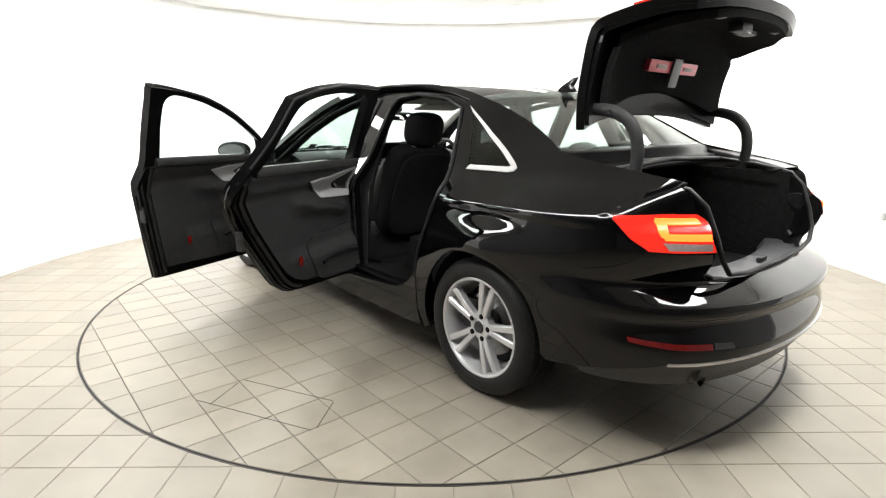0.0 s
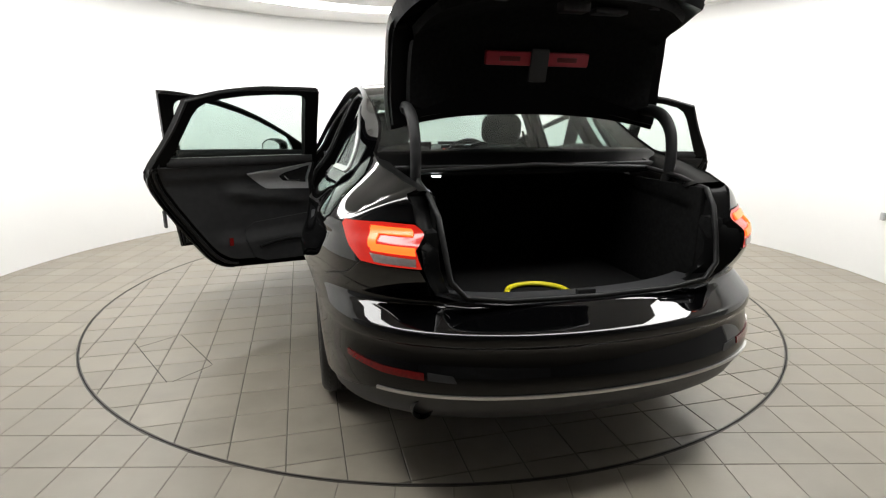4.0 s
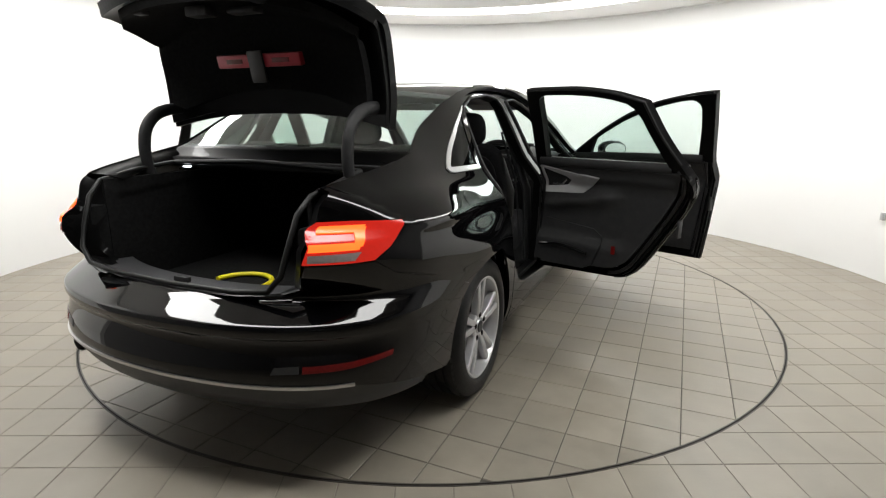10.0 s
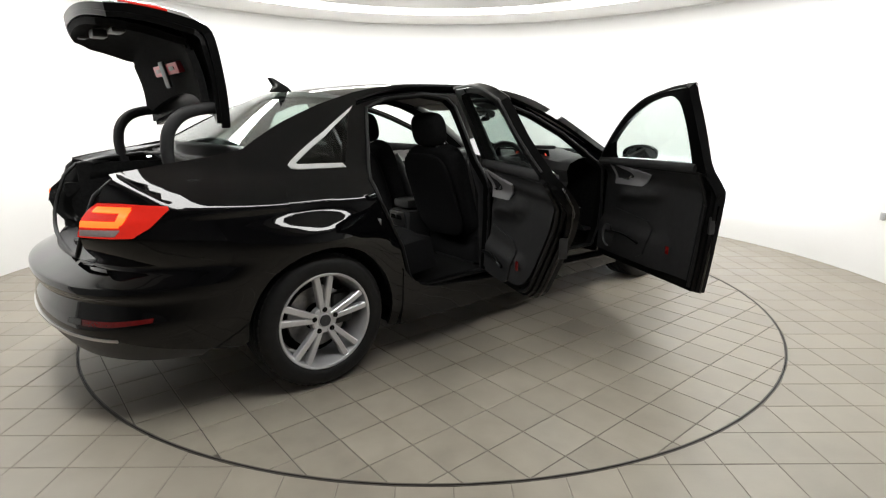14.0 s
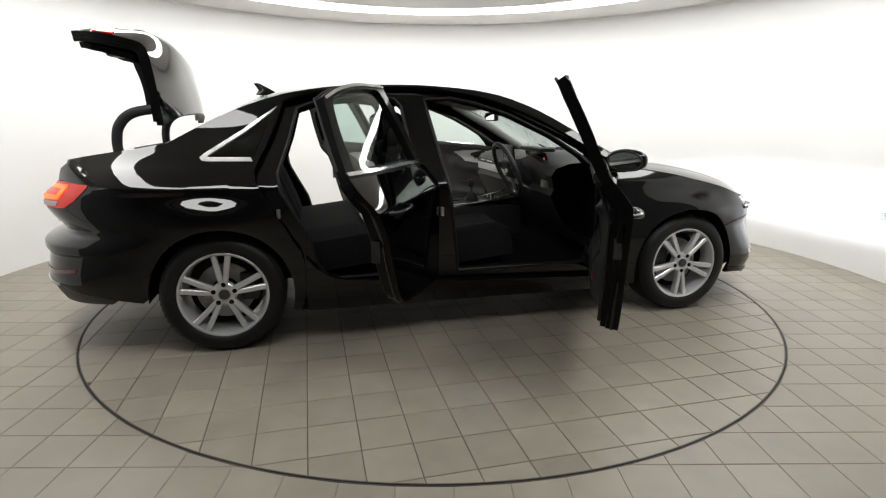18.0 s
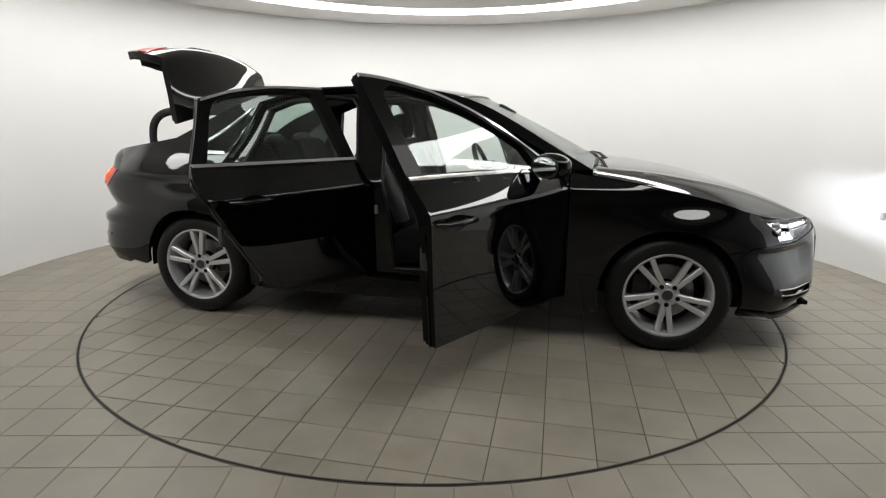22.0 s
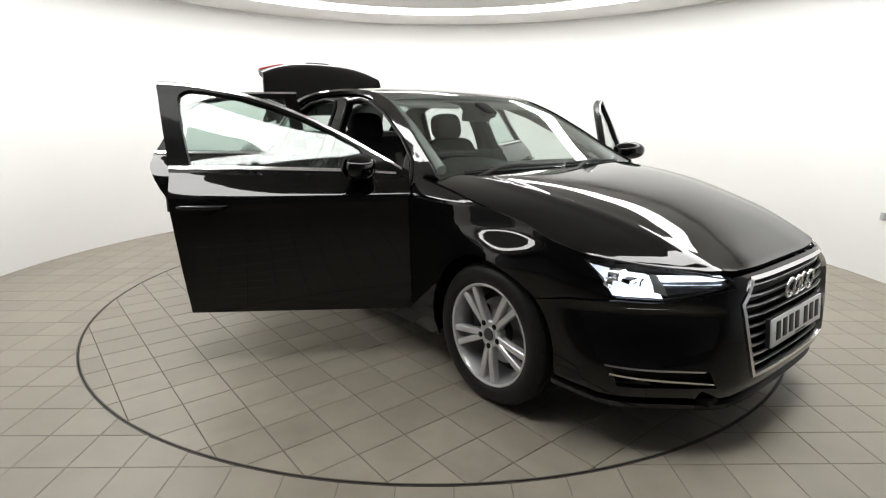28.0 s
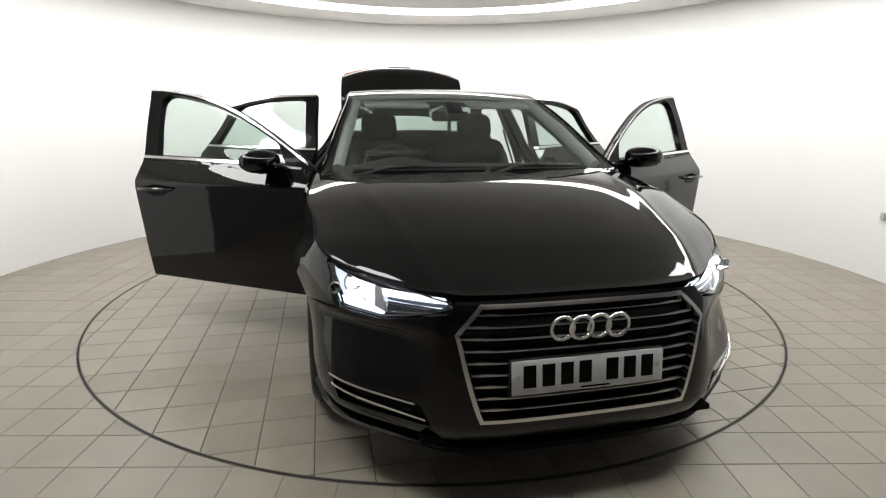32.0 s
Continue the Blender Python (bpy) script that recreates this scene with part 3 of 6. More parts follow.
for sg in (-1, 1):
    flip = sg > 0
    # front wing
    poly = [(0.868, 0.20), (1.06, 0.20)] + arc(RF, ARCH_Z, ARCH_R, 197, 42) + [(1.80, 0.592), (1.955, 0.607), (1.835, 0.738)] + line(shoulder, 1.832, 0.868, 14)
    me = panel(nose(sg), to_nose(poly), 0.035, 0.012, flip=not flip, rows=CREASE)
    part("front_wing", me, PAINTED, car)
    # sill
    poly = [(1.02, 0.185), (1.02, 0.278), (0.86, 0.278), (-0.2, 0.316), (-0.78, 0.366), (-0.86, 0.389), (-0.925, 0.438), (-0.98, 0.50), (-0.982, 0.185)]
    part("sill", panel(side(sg), poly, 0.05, 0.065, flip=flip), PAINTED, car)
    # rear quarter with the pillar behind the rear door
    top = [(-1.07, rail(-1.07)), (-1.25, rail(-1.25)), (-1.45, rail(-1.45)), (-1.65, rail(-1.65)), (-1.80, 1.075), (-2.0, 1.045), (-2.15, 1.018)]
    lamp_top = [(-2.15, 0.917), (-2.0, 0.907)]
    corner = [(tail_a(0.600, 1.003), 1.003), (tail_a(0.592, 0.975), 0.975), (tail_a(0.588, 0.945), 0.945), (tail_a(0.586, 0.917), 0.917), (tail_a(0.66, 0.917), 0.917)]
    lamp_low = [(-2.0, 0.890), (-2.07, 0.825), (-2.125, 0.788)]
    bump = [(-2.05, 0.735), (-1.92, 0.70), (-1.80, 0.66)]
    upper = [(-1.01, 0.20)] + QUARTER_EDGE[::-1] + top
    lower = lamp_top + lamp_low + bump + arc(RR, ARCH_Z, ARCH_R, 130, -17, 16) + [(-1.04, 0.20)]
    poly = to_tail(upper) + corner + to_tail(lower)
    quarter = [(-1.115, 1.262), (-1.452, 1.035), (-1.445, 1.028), (-1.215, 1.026), (-1.165, 1.13)]
    me = panel(tail(sg), poly, 0.024, 0.012, holes=[to_tail(quarter)], gap=0.0008, flip=flip, rows=CREASE)
    rq = part("rear_quarter", me, PAINTED, car)
    part("quarter_window", panel(tail(sg, 0.004), to_tail(quarter), 0.05, 0.004, gap=0, flip=flip), GLASS_DARK, rq, "dark fixed quarter glass")
    if sg < 0:
        flap = [(-1.56, 0.842), (-1.52, 0.836), (-1.36, 0.838), (-1.33, 0.846), (-1.325, 0.93), (-1.345, 0.945), (-1.50, 0.945), (-1.545, 0.925)]
        part("fuel_flap", panel(tail(sg, -0.0012), to_tail(flap), 0.02, 0.008, gap=0.0, flip=flip), PAINTED, rq, "rounded fuel filler flap")
    # bright moulding round the quarter window
    rim = [(-1.085, 1.293), (-1.27, 1.168), (-1.466, 1.045), (-1.486, 1.028), (-1.477, 1.013), (-1.445, 1.008), (-1.22, 1.008)]
    inner = [(-1.23, 1.027), (-1.44, 1.029), (-1.448, 1.034), (-1.265, 1.150), (-1.115, 1.262)]
    part("window_moulding", panel(tail(sg, -0.006), to_tail(rim + inner), 0.03, 0.012, gap=0, flip=flip), MOULDING, rq, "bright aluminium window moulding")
    # roof rail and windscreen pillar
    up = line(rail, 0.985, -1.07, 26)
    lo = [(x, door_top(x) + 0.004) for x, _ in line(door_top, -1.07, 0.89, 26)]
    part("roof_rail", panel(side(sg), up + lo, 0.03, 0.03, gap=0.0, flip=flip), PAINTED, car)

# bonnet
hood_c = spl((0.0, 0.980), (0.25, 0.950), (0.5, 0.900), (0.75, 0.822), (0.92, 0.742), (1.0, 0.700))
hood_e = spl((0.0, 0.958), (0.3, 0.917), (0.6, 0.857), (0.85, 0.790), (1.0, 0.748))


HOOD_FRONT = spl(*[(v, nose()(nose_a(v * (width(1.855, 0.748) - 0.006), 0.702 + 0.046 * v ** 5), 0.702 + 0.046 * v ** 5)[0] - 0.012 * (1 - v)) for v in (0, 0.25, 0.5, 0.6, 0.7, 0.8, 0.88, 0.94)], (1.0, 1.855))


def bonnet(u, v):
    xe = 0.89 + 0.965 * u
    b = abs(v) ** 5.0
    y = v * (width(xe, hood_e(u)) - 0.006)
    z = hood_c(u) + (hood_e(u) - hood_c(u)) * b
    # the leading edge lies on the nose, above the grille and the lamps
    front = HOOD_FRONT(abs(v))
    back = 1.07 - 0.18 * abs(v) ** 4.4
    x = back + (front - back) * u
    r = (abs(v) - (0.80 - 0.22 * u)) / 0.045
    z += 0.005 * math.exp(-r * r) * min(1, 4 * u)
    return (x, y, z)


part("bonnet", panel(bonnet, [(0, -1), (1, -1), (1, 1), (0, 1)], 0.03, 0.015, gap=0.0), PAINTED, car)

# roof
roof_c = spl((0.30, 1.360), (0.10, 1.404), (-0.15, 1.432), (-0.45, 1.442), (-0.75, 1.430), (-1.0, 1.398), (-1.15, 1.365))


def roof_top(x, v):
    e = rail(x) - 0.002
    y = v * (width(x, rail(x)) - 0.002)
    xx = x + 0.06 * (1 - v * v) * (ease(x, -0.2, 0.3) - ease(-x, 0.6, 1.15) * 0.8)
    return (xx, y, e + (max(roof_c(x), e + 0.012) - e) * (1 - abs(v) ** 2.6))


part("roof", panel(roof_top, [(-1.13, -1), (0.24, -1), (0.24, 1), (-1.13, 1)], 0.05, 0.02, gap=0.0), [PAINT, HEADLINING], car)


def screen_front(u, v):
    """Windscreen: u from its foot (0) to the roof (1)."""
    xe = 0.975 + (0.245 - 0.975) * u
    xc = 1.06 + (0.300 - 1.06) * u
    ze, zc = rail(xe) - 0.006, 0.985 + (1.365 - 0.985) * (u * (1.06 - 0.06 * u))
    q = v * v
    return (xc + (xe - xc) * q, v * (width(xe, rail(xe)) - 0.012), zc + (ze - zc) * abs(v) ** 2.4)


part("windscreen", panel(screen_front, [(-0.04, -1), (1, -1), (1, 1), (-0.04, 1)], 0.06, 0.005, gap=0.0, flip=True), GLASS, car, "large raked windscreen").visible_shadow = False


def screen_rear(u, v):
    xe = -1.64 + (-1.14 + 1.64) * u
    xc = -1.70 + (-1.19 + 1.70) * u
    ze, zc = rail(xe) - 0.006, 1.108 + (1.372 - 1.108) * (u * (1.06 - 0.06 * u))
    return (xc + (xe - xc) * v * v, v * (width(xe, rail(xe)) - 0.012), zc + (ze - zc) * abs(v) ** 2.4)


part("rear_window", panel(screen_rear, [(0, -1), (1, -1), (1, 1), (0, 1)], 0.06, 0.005, gap=0.0), GLASS_REAR, car, "sloping rear window").visible_shadow = False

# front bumper with its grille opening and side intakes
GRILLE = [(-0.345, 0.676), (-0.425, 0.595), (-0.352, 0.312), (0.352, 0.312), (0.425, 0.595), (0.345, 0.676)]
grille_hole = [(nose_a(y, z), z) for y, z in GRILLE]
intake = [(0.795, 0.372), (0.53, 0.352), (0.50, 0.285), (0.78, 0.292)]


def bumper_half():
    pts = [(nose_ax(x, z), z) for x, z in arc(RF, ARCH_Z, ARCH_R, -15, 42, 8)]
    pts += [(nose_ax(1.80, 0.588), 0.588), (nose_ax(1.955, 0.602), 0.602)]
    pts += [(nose_a(0.66, 0.598), 0.598), (nose_a(0.50, 0.640), 0.640), (nose_a(0.44, 0.652), 0.652), (nose_a(0.42, 0.688), 0.688), (nose_a(0.2, 0.694), 0.694)]
    return pts


right = bumper_half()
poly = [(-a, z) for a, z in right] + [(0.0, 0.695)] + right[::-1]
poly += [(nose_a(0.80, 0.215), 0.215), (nose_a(0.6, 0.188), 0.188), (nose_a(0.36, 0.168), 0.168), (-nose_a(0.36, 0.168), 0.168), (-nose_a(0.6, 0.188), 0.188), (-nose_a(0.80, 0.215), 0.215)]
holes = [grille_hole, [(nose_a(y, z), z) for y, z in intake], [(-nose_a(y, z), z) for y, z in intake[::-1]]]
bumper_front = part("front_bumper", panel(nose(), poly, 0.03, 0.02, holes=holes), PAINTED, car)

# rear bumper
pts = [(tail_ax(x, z), z) for x, z in [(-1.765, 0.25)] + arc(RR, ARCH_Z, ARCH_R, 180, 130, 8)]
pts += [(tail_ax(-1.92, 0.699), 0.699), (tail_ax(-2.05, 0.734), 0.734), (tail_ax(-2.125, 0.787), 0.787), (tail_a(0.588, 0.784), 0.784), (tail_a(0.565, 0.735), 0.74), (tail_a(0.545, 0.69), 0.69), (tail_a(0.50, 0.664), 0.664), (tail_a(0.3, 0.652), 0.652)]
poly = [(-a, z) for a, z in pts] + [(0.0, 0.650)] + pts[::-1]
poly = poly[:-1] + [(tail_ax(-1.80, 0.30), 0.30), (tail_ax(-2.05, 0.345), 0.345), (tail_a(0.70, 0.392), 0.392), (0.0, 0.392), (-tail_a(0.70, 0.392), 0.392), (-tail_ax(-2.05, 0.345), 0.345), (-tail_ax(-1.80, 0.30), 0.30)]
poly = poly[1:]
bumper_rear = part("rear_bumper", panel(tail(), poly, 0.03, 0.02, flip=True, rows=[0.54, 0.55, 0.56, 0.57, 0.58, 0.586, 0.590, 0.593, 0.596, 0.599, 0.603, 0.61, 0.62, 0.63, 0.64, 0.646], gap=0.0008), PAINTED, car)
# ---- doors ----
FRONT_HINGE, REAR_HINGE = 0.855, -0.255
FRONT_OPEN, REAR_OPEN = 61.5, 62.3


def make_door(sg, front):
    flip = sg > 0
    hinge = Vector((FRONT_HINGE if front else REAR_HINGE, sg * 0.885, 0.0))
    if front:
        low = [(0.862, 0.283), (0.862, belt(0.862) - 0.006)] + line(lambda x: belt(x) - 0.004, 0.84, -0.246, 12) + [(-0.236, 0.80), (-0.216, 0.55), (-0.192, 0.322)]
        frame_out = [(0.862, belt(0.862) - 0.02)] + line(lambda x: door_top(x) - 0.003, 0.862, -0.318, 20) + [(-0.316, 1.375), (-0.246, belt(-0.246) - 0.02)]
        dlo = [(0.70, belt(0.70) + 0.008)] + [(x, door_top(x) - 0.028) for x in (0.62, 0.5, 0.35, 0.2, 0.05, -0.1)] + [(-0.165, 1.362), (-0.195, 1.354), (-0.216, 1.338), (-0.222, 1.312), (-0.203, 1.20), (-0.158, belt(-0.15) + 0.008)]
    else:
        low = [(-0.200, 0.322), (-0.224, 0.55), (-0.244, 0.80)] + line(lambda x: belt(x) - 0.004, -0.254, -1.195, 10) + [p for p in REAR_EDGE if p[1] < 1.01]
        frame_out = [(-0.254, belt(-0.254) - 0.02), (-0.324, 1.375)] + line(lambda x: door_top(x) - 0.003, -0.326, -1.05, 14) + [p for p in REAR_EDGE if p[1] > 0.985]
        dlo = [(-0.338, belt(-0.35) + 0.008), (-0.398, 1.330), (-0.405, 1.352), (-0.425, 1.366)] + [(x, door_top(x) - 0.029) for x in (-0.47, -0.6, -0.75, -0.88)] + [(-0.955, 1.322), (-0.995, 1.295), (-1.02, 1.255), (-1.09, 1.09), (-1.12, belt(-1.12) + 0.008)]
    S = side(sg)
    door = part("front_door" if front else "rear_door", panel(S, low, 0.04, 0.055, flip=flip, rows=CREASE), [PAINT, TRIM_BLACK], car,
                "black door swung wide open", hinge)
    door.location = hinge
    door.rotation_euler[2] = radians((FRONT_OPEN if front else REAR_OPEN) * (1 if sg < 0 else -1))

    def sub(name, me, material, label=""):
        return part(name, me, material, door, label, hinge)

    sub("window_frame", panel(S, frame_out, 0.03, 0.045, holes=[dlo], gap=0.0, flip=flip), [TRIM_BLACK, TRIM_BLACK])
    grow = [(x, z) for x, z in shrink(dlo, -0.006)]

    def S_in(x, z):
        return (x, sg * (width(x, z) - 0.02), z)
    g = sub("window", panel(S_in, grow, 0.06, 0.004, gap=0.0, flip=flip), GLASS)
    g.visible_shadow = False
    # bright strips along the belt and the top of the window

    def S_out(x, z):
        return (x, sg * (width(x, z) + 0.006), z)
    a, b = (0.80, -0.247) if front else (-0.255, -1.19)
    strip = line(lambda x: belt(x) - 0.002, a, b, 12) + line(lambda x: belt(x) + 0.012, b, a, 12)
    sub("belt_strip", panel(S_out, strip, 0.04, 0.012, gap=0.0, flip=flip), CHROME, "bright aluminium belt strip")
    a, b = (0.83, -0.318) if front else (-0.326, -1.045)
    strip = line(lambda x: door_top(x) - 0.016, a, b, 18) + line(lambda x: door_top(x) - 0.004, b, a, 18)
    sub("top_strip", panel(S_out, strip, 0.04, 0.01, gap=0.0, flip=flip), CHROME, "bright aluminium window strip")

    # inner trim: one moulded card with a swelling for the armrest and a fuller foot
    x0, x1 = (0.66, 0.285) if front else (-0.30, -0.645)

    def S_trim(depth, swell=1.0):
        def T(x, z):
            arm_z = 0.735 + 0.10 * (x0 - x) / (x0 - x1 + 0.25)
            arm = 0.042 * math.exp(-((z - arm_z) / 0.040) ** 2) * ease(x0 - x, -0.05, 0.12) * ease(x - x1, -0.22, -0.05)
            foot = 0.030 * (1 - ease(z, 0.52, 0.60)) * ease(x - x1, -0.30, -0.12)
            return (x, sg * (width(x, min(z, 0.93)) - depth - 0.05 * ease(z, 0.93, 1.02) - swell * (arm + foot)), z)
        return T
    trim = shrink(low, 0.05)
    trim = [(x, min(z + 0.015, belt(x) - 0.003)) for x, z in trim]
    sub("door_card", panel(S_trim(0.092), trim, 0.035, 0.03, gap=0.0, flip=not flip), PLASTIC, "moulded dark door trim")
    a, b = (0.80, -0.19) if front else (-0.30, -1.12)
    rail_pts = [Vector((a + (b - a) * k / 12, sg * (width(0, 0.93) - 0.118), belt(a + (b - a) * k / 12) - 0.012)) for k in range(13)]
    sub("belt_capping", sweep(rail_pts, 0.024, 10, squash=0.5, up=(0, 1, 0)), PLASTIC, "dark capping along the window ledge")
    # silver decor: a broad band below, a thin line above, and the release between them
    if front:
        tip, top, low_in, low_out = (0.235, 0.912), (0.68, 0.962), (0.36, 0.832), (0.68, 0.815)
    else:
        tip, top, low_in, low_out = (-0.695, 0.916), (-0.30, 0.965), (-0.575, 0.825), (-0.30, 0.806)
    band = 0.038
    hook = (low_in[0] + 0.075, tip[1] - 0.022)
    outer = [top, tip, low_in, low_out]
    recess = [(top[0] - 0.012, top[1] - 0.009), (hook[0] + 0.03, hook[1] + 0.022), hook, (hook[0] + 0.035, low_in[1] + band), (low_out[0] - 0.012, low_out[1] + band)]
    sub("decor_blade", panel(S_trim(0.104, 0.0), outer, 0.03, 0.014, holes=[recess], gap=0.0, flip=not flip), SILVER, "satin silver door decor")
    rx, rz = hook[0] + 0.085, hook[1] - 0.022
    ry = sg * (width(0, 0.85) - 0.110)
    sub("door_release", sweep([(rx - 0.045, ry, rz + 0.022), (rx - 0.02, ry - sg * 0.006, rz - 0.004), (rx + 0.05, ry - sg * 0.004, rz - 0.008)], [0.008, 0.010, 0.006], 8, squash=0.6), CHROME, "bright inner door release")
    fold = [(x0 - 0.02, 0.655), (x1 - 0.02, 0.635), (x1 - 0.075, 0.60), (x1 - 0.085, 0.545), (x1 - 0.045, 0.435), (x1 + 0.02, 0.405), (x0 - 0.02, 0.385)]
    sub("lower_card", panel(S_trim(0.101), fold, 0.03, 0.02, gap=0.0, flip=not flip), PLASTIC, "raised lower door trim")
    pocket = [S_trim(0.125)(x1 - 0.02 + (x0 - x1) * k / 8, 0.50 + 0.02 * math.sin(k * 0.39)) for k in range(9)]
    sub("map_pocket", sweep(pocket, 0.009, 6), TRIM_BLACK)
    if front:
        bm = lathe([(0.001, 0.0), (0.066, 0.0), (0.074, 0.006), (0.078, 0.012)], "Y", 28, (0.66, sg * (width(0.6, 0.5) - 0.122), 0.47))
        sub("loudspeaker", bm, GREY_PLASTIC)
    sub("door_reflector", box((0.024, 0.008, 0.046), (0.0 if front else -0.82, sg * (width(0, 0.45) - 0.128), 0.52 if front else 0.545), 0.003), RED_REFLECTOR, "small red door reflector")
    # handle
    hx, hz = (-0.09, 0.835) if front else (-0.98, 0.855)
    yo = sg * (width(hx, hz) + 0.002)
    cup = lathe([(0.001, -0.004), (0.03, 0.0), (0.046, 0.003)], "Y", 20, (0, 0, 0))
    bmesh.ops.transform(cup, matrix=Matrix.Translation((hx, yo, hz - 0.004)) @ Matrix.Diagonal((1.6, 0.6 * sg, 0.72, 1)), verts=cup.verts)
    sub("handle_cup", cup, TRIM_BLACK)
    h = sweep([(hx + 0.105, yo - sg * 0.008, hz + 0.002), (hx + 0.085, yo + sg * 0.03, hz + 0.004), (hx, yo + sg * 0.038, hz + 0.004), (hx - 0.085, yo + sg * 0.032, hz + 0.004), (hx - 0.11, yo - sg * 0.006, hz + 0.002)],
              [0.012, 0.015, 0.017, 0.015, 0.012], 10, squash=0.75)
    sub("door_handle", h, PAINT)
    # pressed inner frame: a step inside the shell, all round the card
    step = shrink(low, 0.012)
    sub("inner_frame", panel(lambda x, z: (x, sg * (width(x, min(z, 0.95)) - 0.078), z), step, 0.04, 0.022, holes=[shrink(low, 0.062)], gap=0.0, flip=not flip), [TRIM_BLACK, TRIM_BLACK])
    # rubber seal round the inner edge
    loop = [(x, z) for x, z in shrink(low, 0.034)]
    loop = [Vector((x, sg * (width(x, min(z, 0.95)) - 0.084), z)) for x, z in loop if z < 1.0]
    sub("door_seal", sweep(loop, 0.010, 8, cap=True), RUBBER)
    # shut flange: a rounded bead round the edge of the shell, and the seal of the window frame
    bead = [Vector((x, sg * (width(x, min(z, 0.95)) - 0.030), z)) for x, z in shrink(low, 0.002) if z < 0.97]
    sub("shut_flange", sweep(bead, 0.007, 6, cap=True), PAINT)
    run = [Vector((x, sg * (width(x, z) - 0.047), z)) for x, z in shrink(frame_out, 0.014)[1:-1]]
    sub("frame_seal", sweep(run, 0.007, 6, cap=True), RUBBER)
    # latch and hinges
    lx = -0.226 if front else -1.10
    sub("latch", box((0.012, 0.035, 0.09), (lx + (0.004 if front else -0.028), sg * 0.85, 0.70), 0.003), DARK_METAL, "steel door latch")
    for hzz in (0.42, 0.78):
        sub("hinge", box((0.07, 0.03, 0.045), (hinge.x + 0.02, sg * 0.855, hzz), 0.006), TRIM_BLACK)
    if front:
        # mirror
        my = sg * 0.918
        swing = Matrix.Translation((0.612, my, 1.012)) @ Matrix.Rotation(radians(sg * 20), 4, "Z") @ Matrix.Translation((-0.612, -my, -1.012))
        shell = bmesh.new()
        bmesh.ops.create_uvsphere(shell, u_segments=28, v_segments=16, radius=1.0)
        for v in shell.verts:
            v.co.x = v.co.x * (0.085 if v.co.x > 0 else 0.045)
            v.co.y = v.co.y * 0.112
            v.co.z = math.copysign(abs(v.co.z) ** 0.8, v.co.z) * 0.062
        bmesh.ops.transform(shell, matrix=swing @ Matrix.Translation((0.612, my, 1.012)), verts=shell.verts)
        sub("mirror_shell", smooth(shell), PAINT, "black door mirror housing")
        gl = bmesh.new()
        bmesh.ops.create_circle(gl, cap_ends=True, radius=1.0, segments=28)
        bmesh.ops.transform(gl, matrix=swing @ Matrix.Translation((0.565, my, 1.010)) @ Matrix.Rotation(radians(-90), 4, "Y") @ Matrix.Diagonal((0.047, 0.088, 1, 1)), verts=gl.verts)
        sub("mirror_glass", gl, MIRROR)
        sub("mirror_rim", sweep([swing @ Vector((0.570, my + 0.094 * math.cos(k), 1.010 + 0.051 * math.sin(k))) for k in [i * 2 * math.pi / 28 for i in range(29)]], 0.005, 6), PLASTIC)
        sub("mirror_foot", sweep([(0.64, sg * 0.85, 0.965), (0.62, sg * 0.89, 0.958), (0.612, my, 0.965)], [0.035, 0.028, 0.04], 10, squash=0.5), TRIM_BLACK)
        sub("mirror_triangle", panel(S_out, [(0.83, belt(0.83) + 0.008), (0.705, belt(0.7) + 0.008), (0.705, door_top(0.705) - 0.02)], 0.03, 0.01, gap=0.0, flip=flip), TRIM_BLACK)
        sub("type_label", box((0.05, 0.003, 0.075), (-0.165, sg * (width(0, 0.63) - 0.0575), 0.63), 0.001), LABEL, "silver type label with unreadable print")
    return door


for sg in (-1, 1):
    for front in (True, False):
        make_door(sg, front)
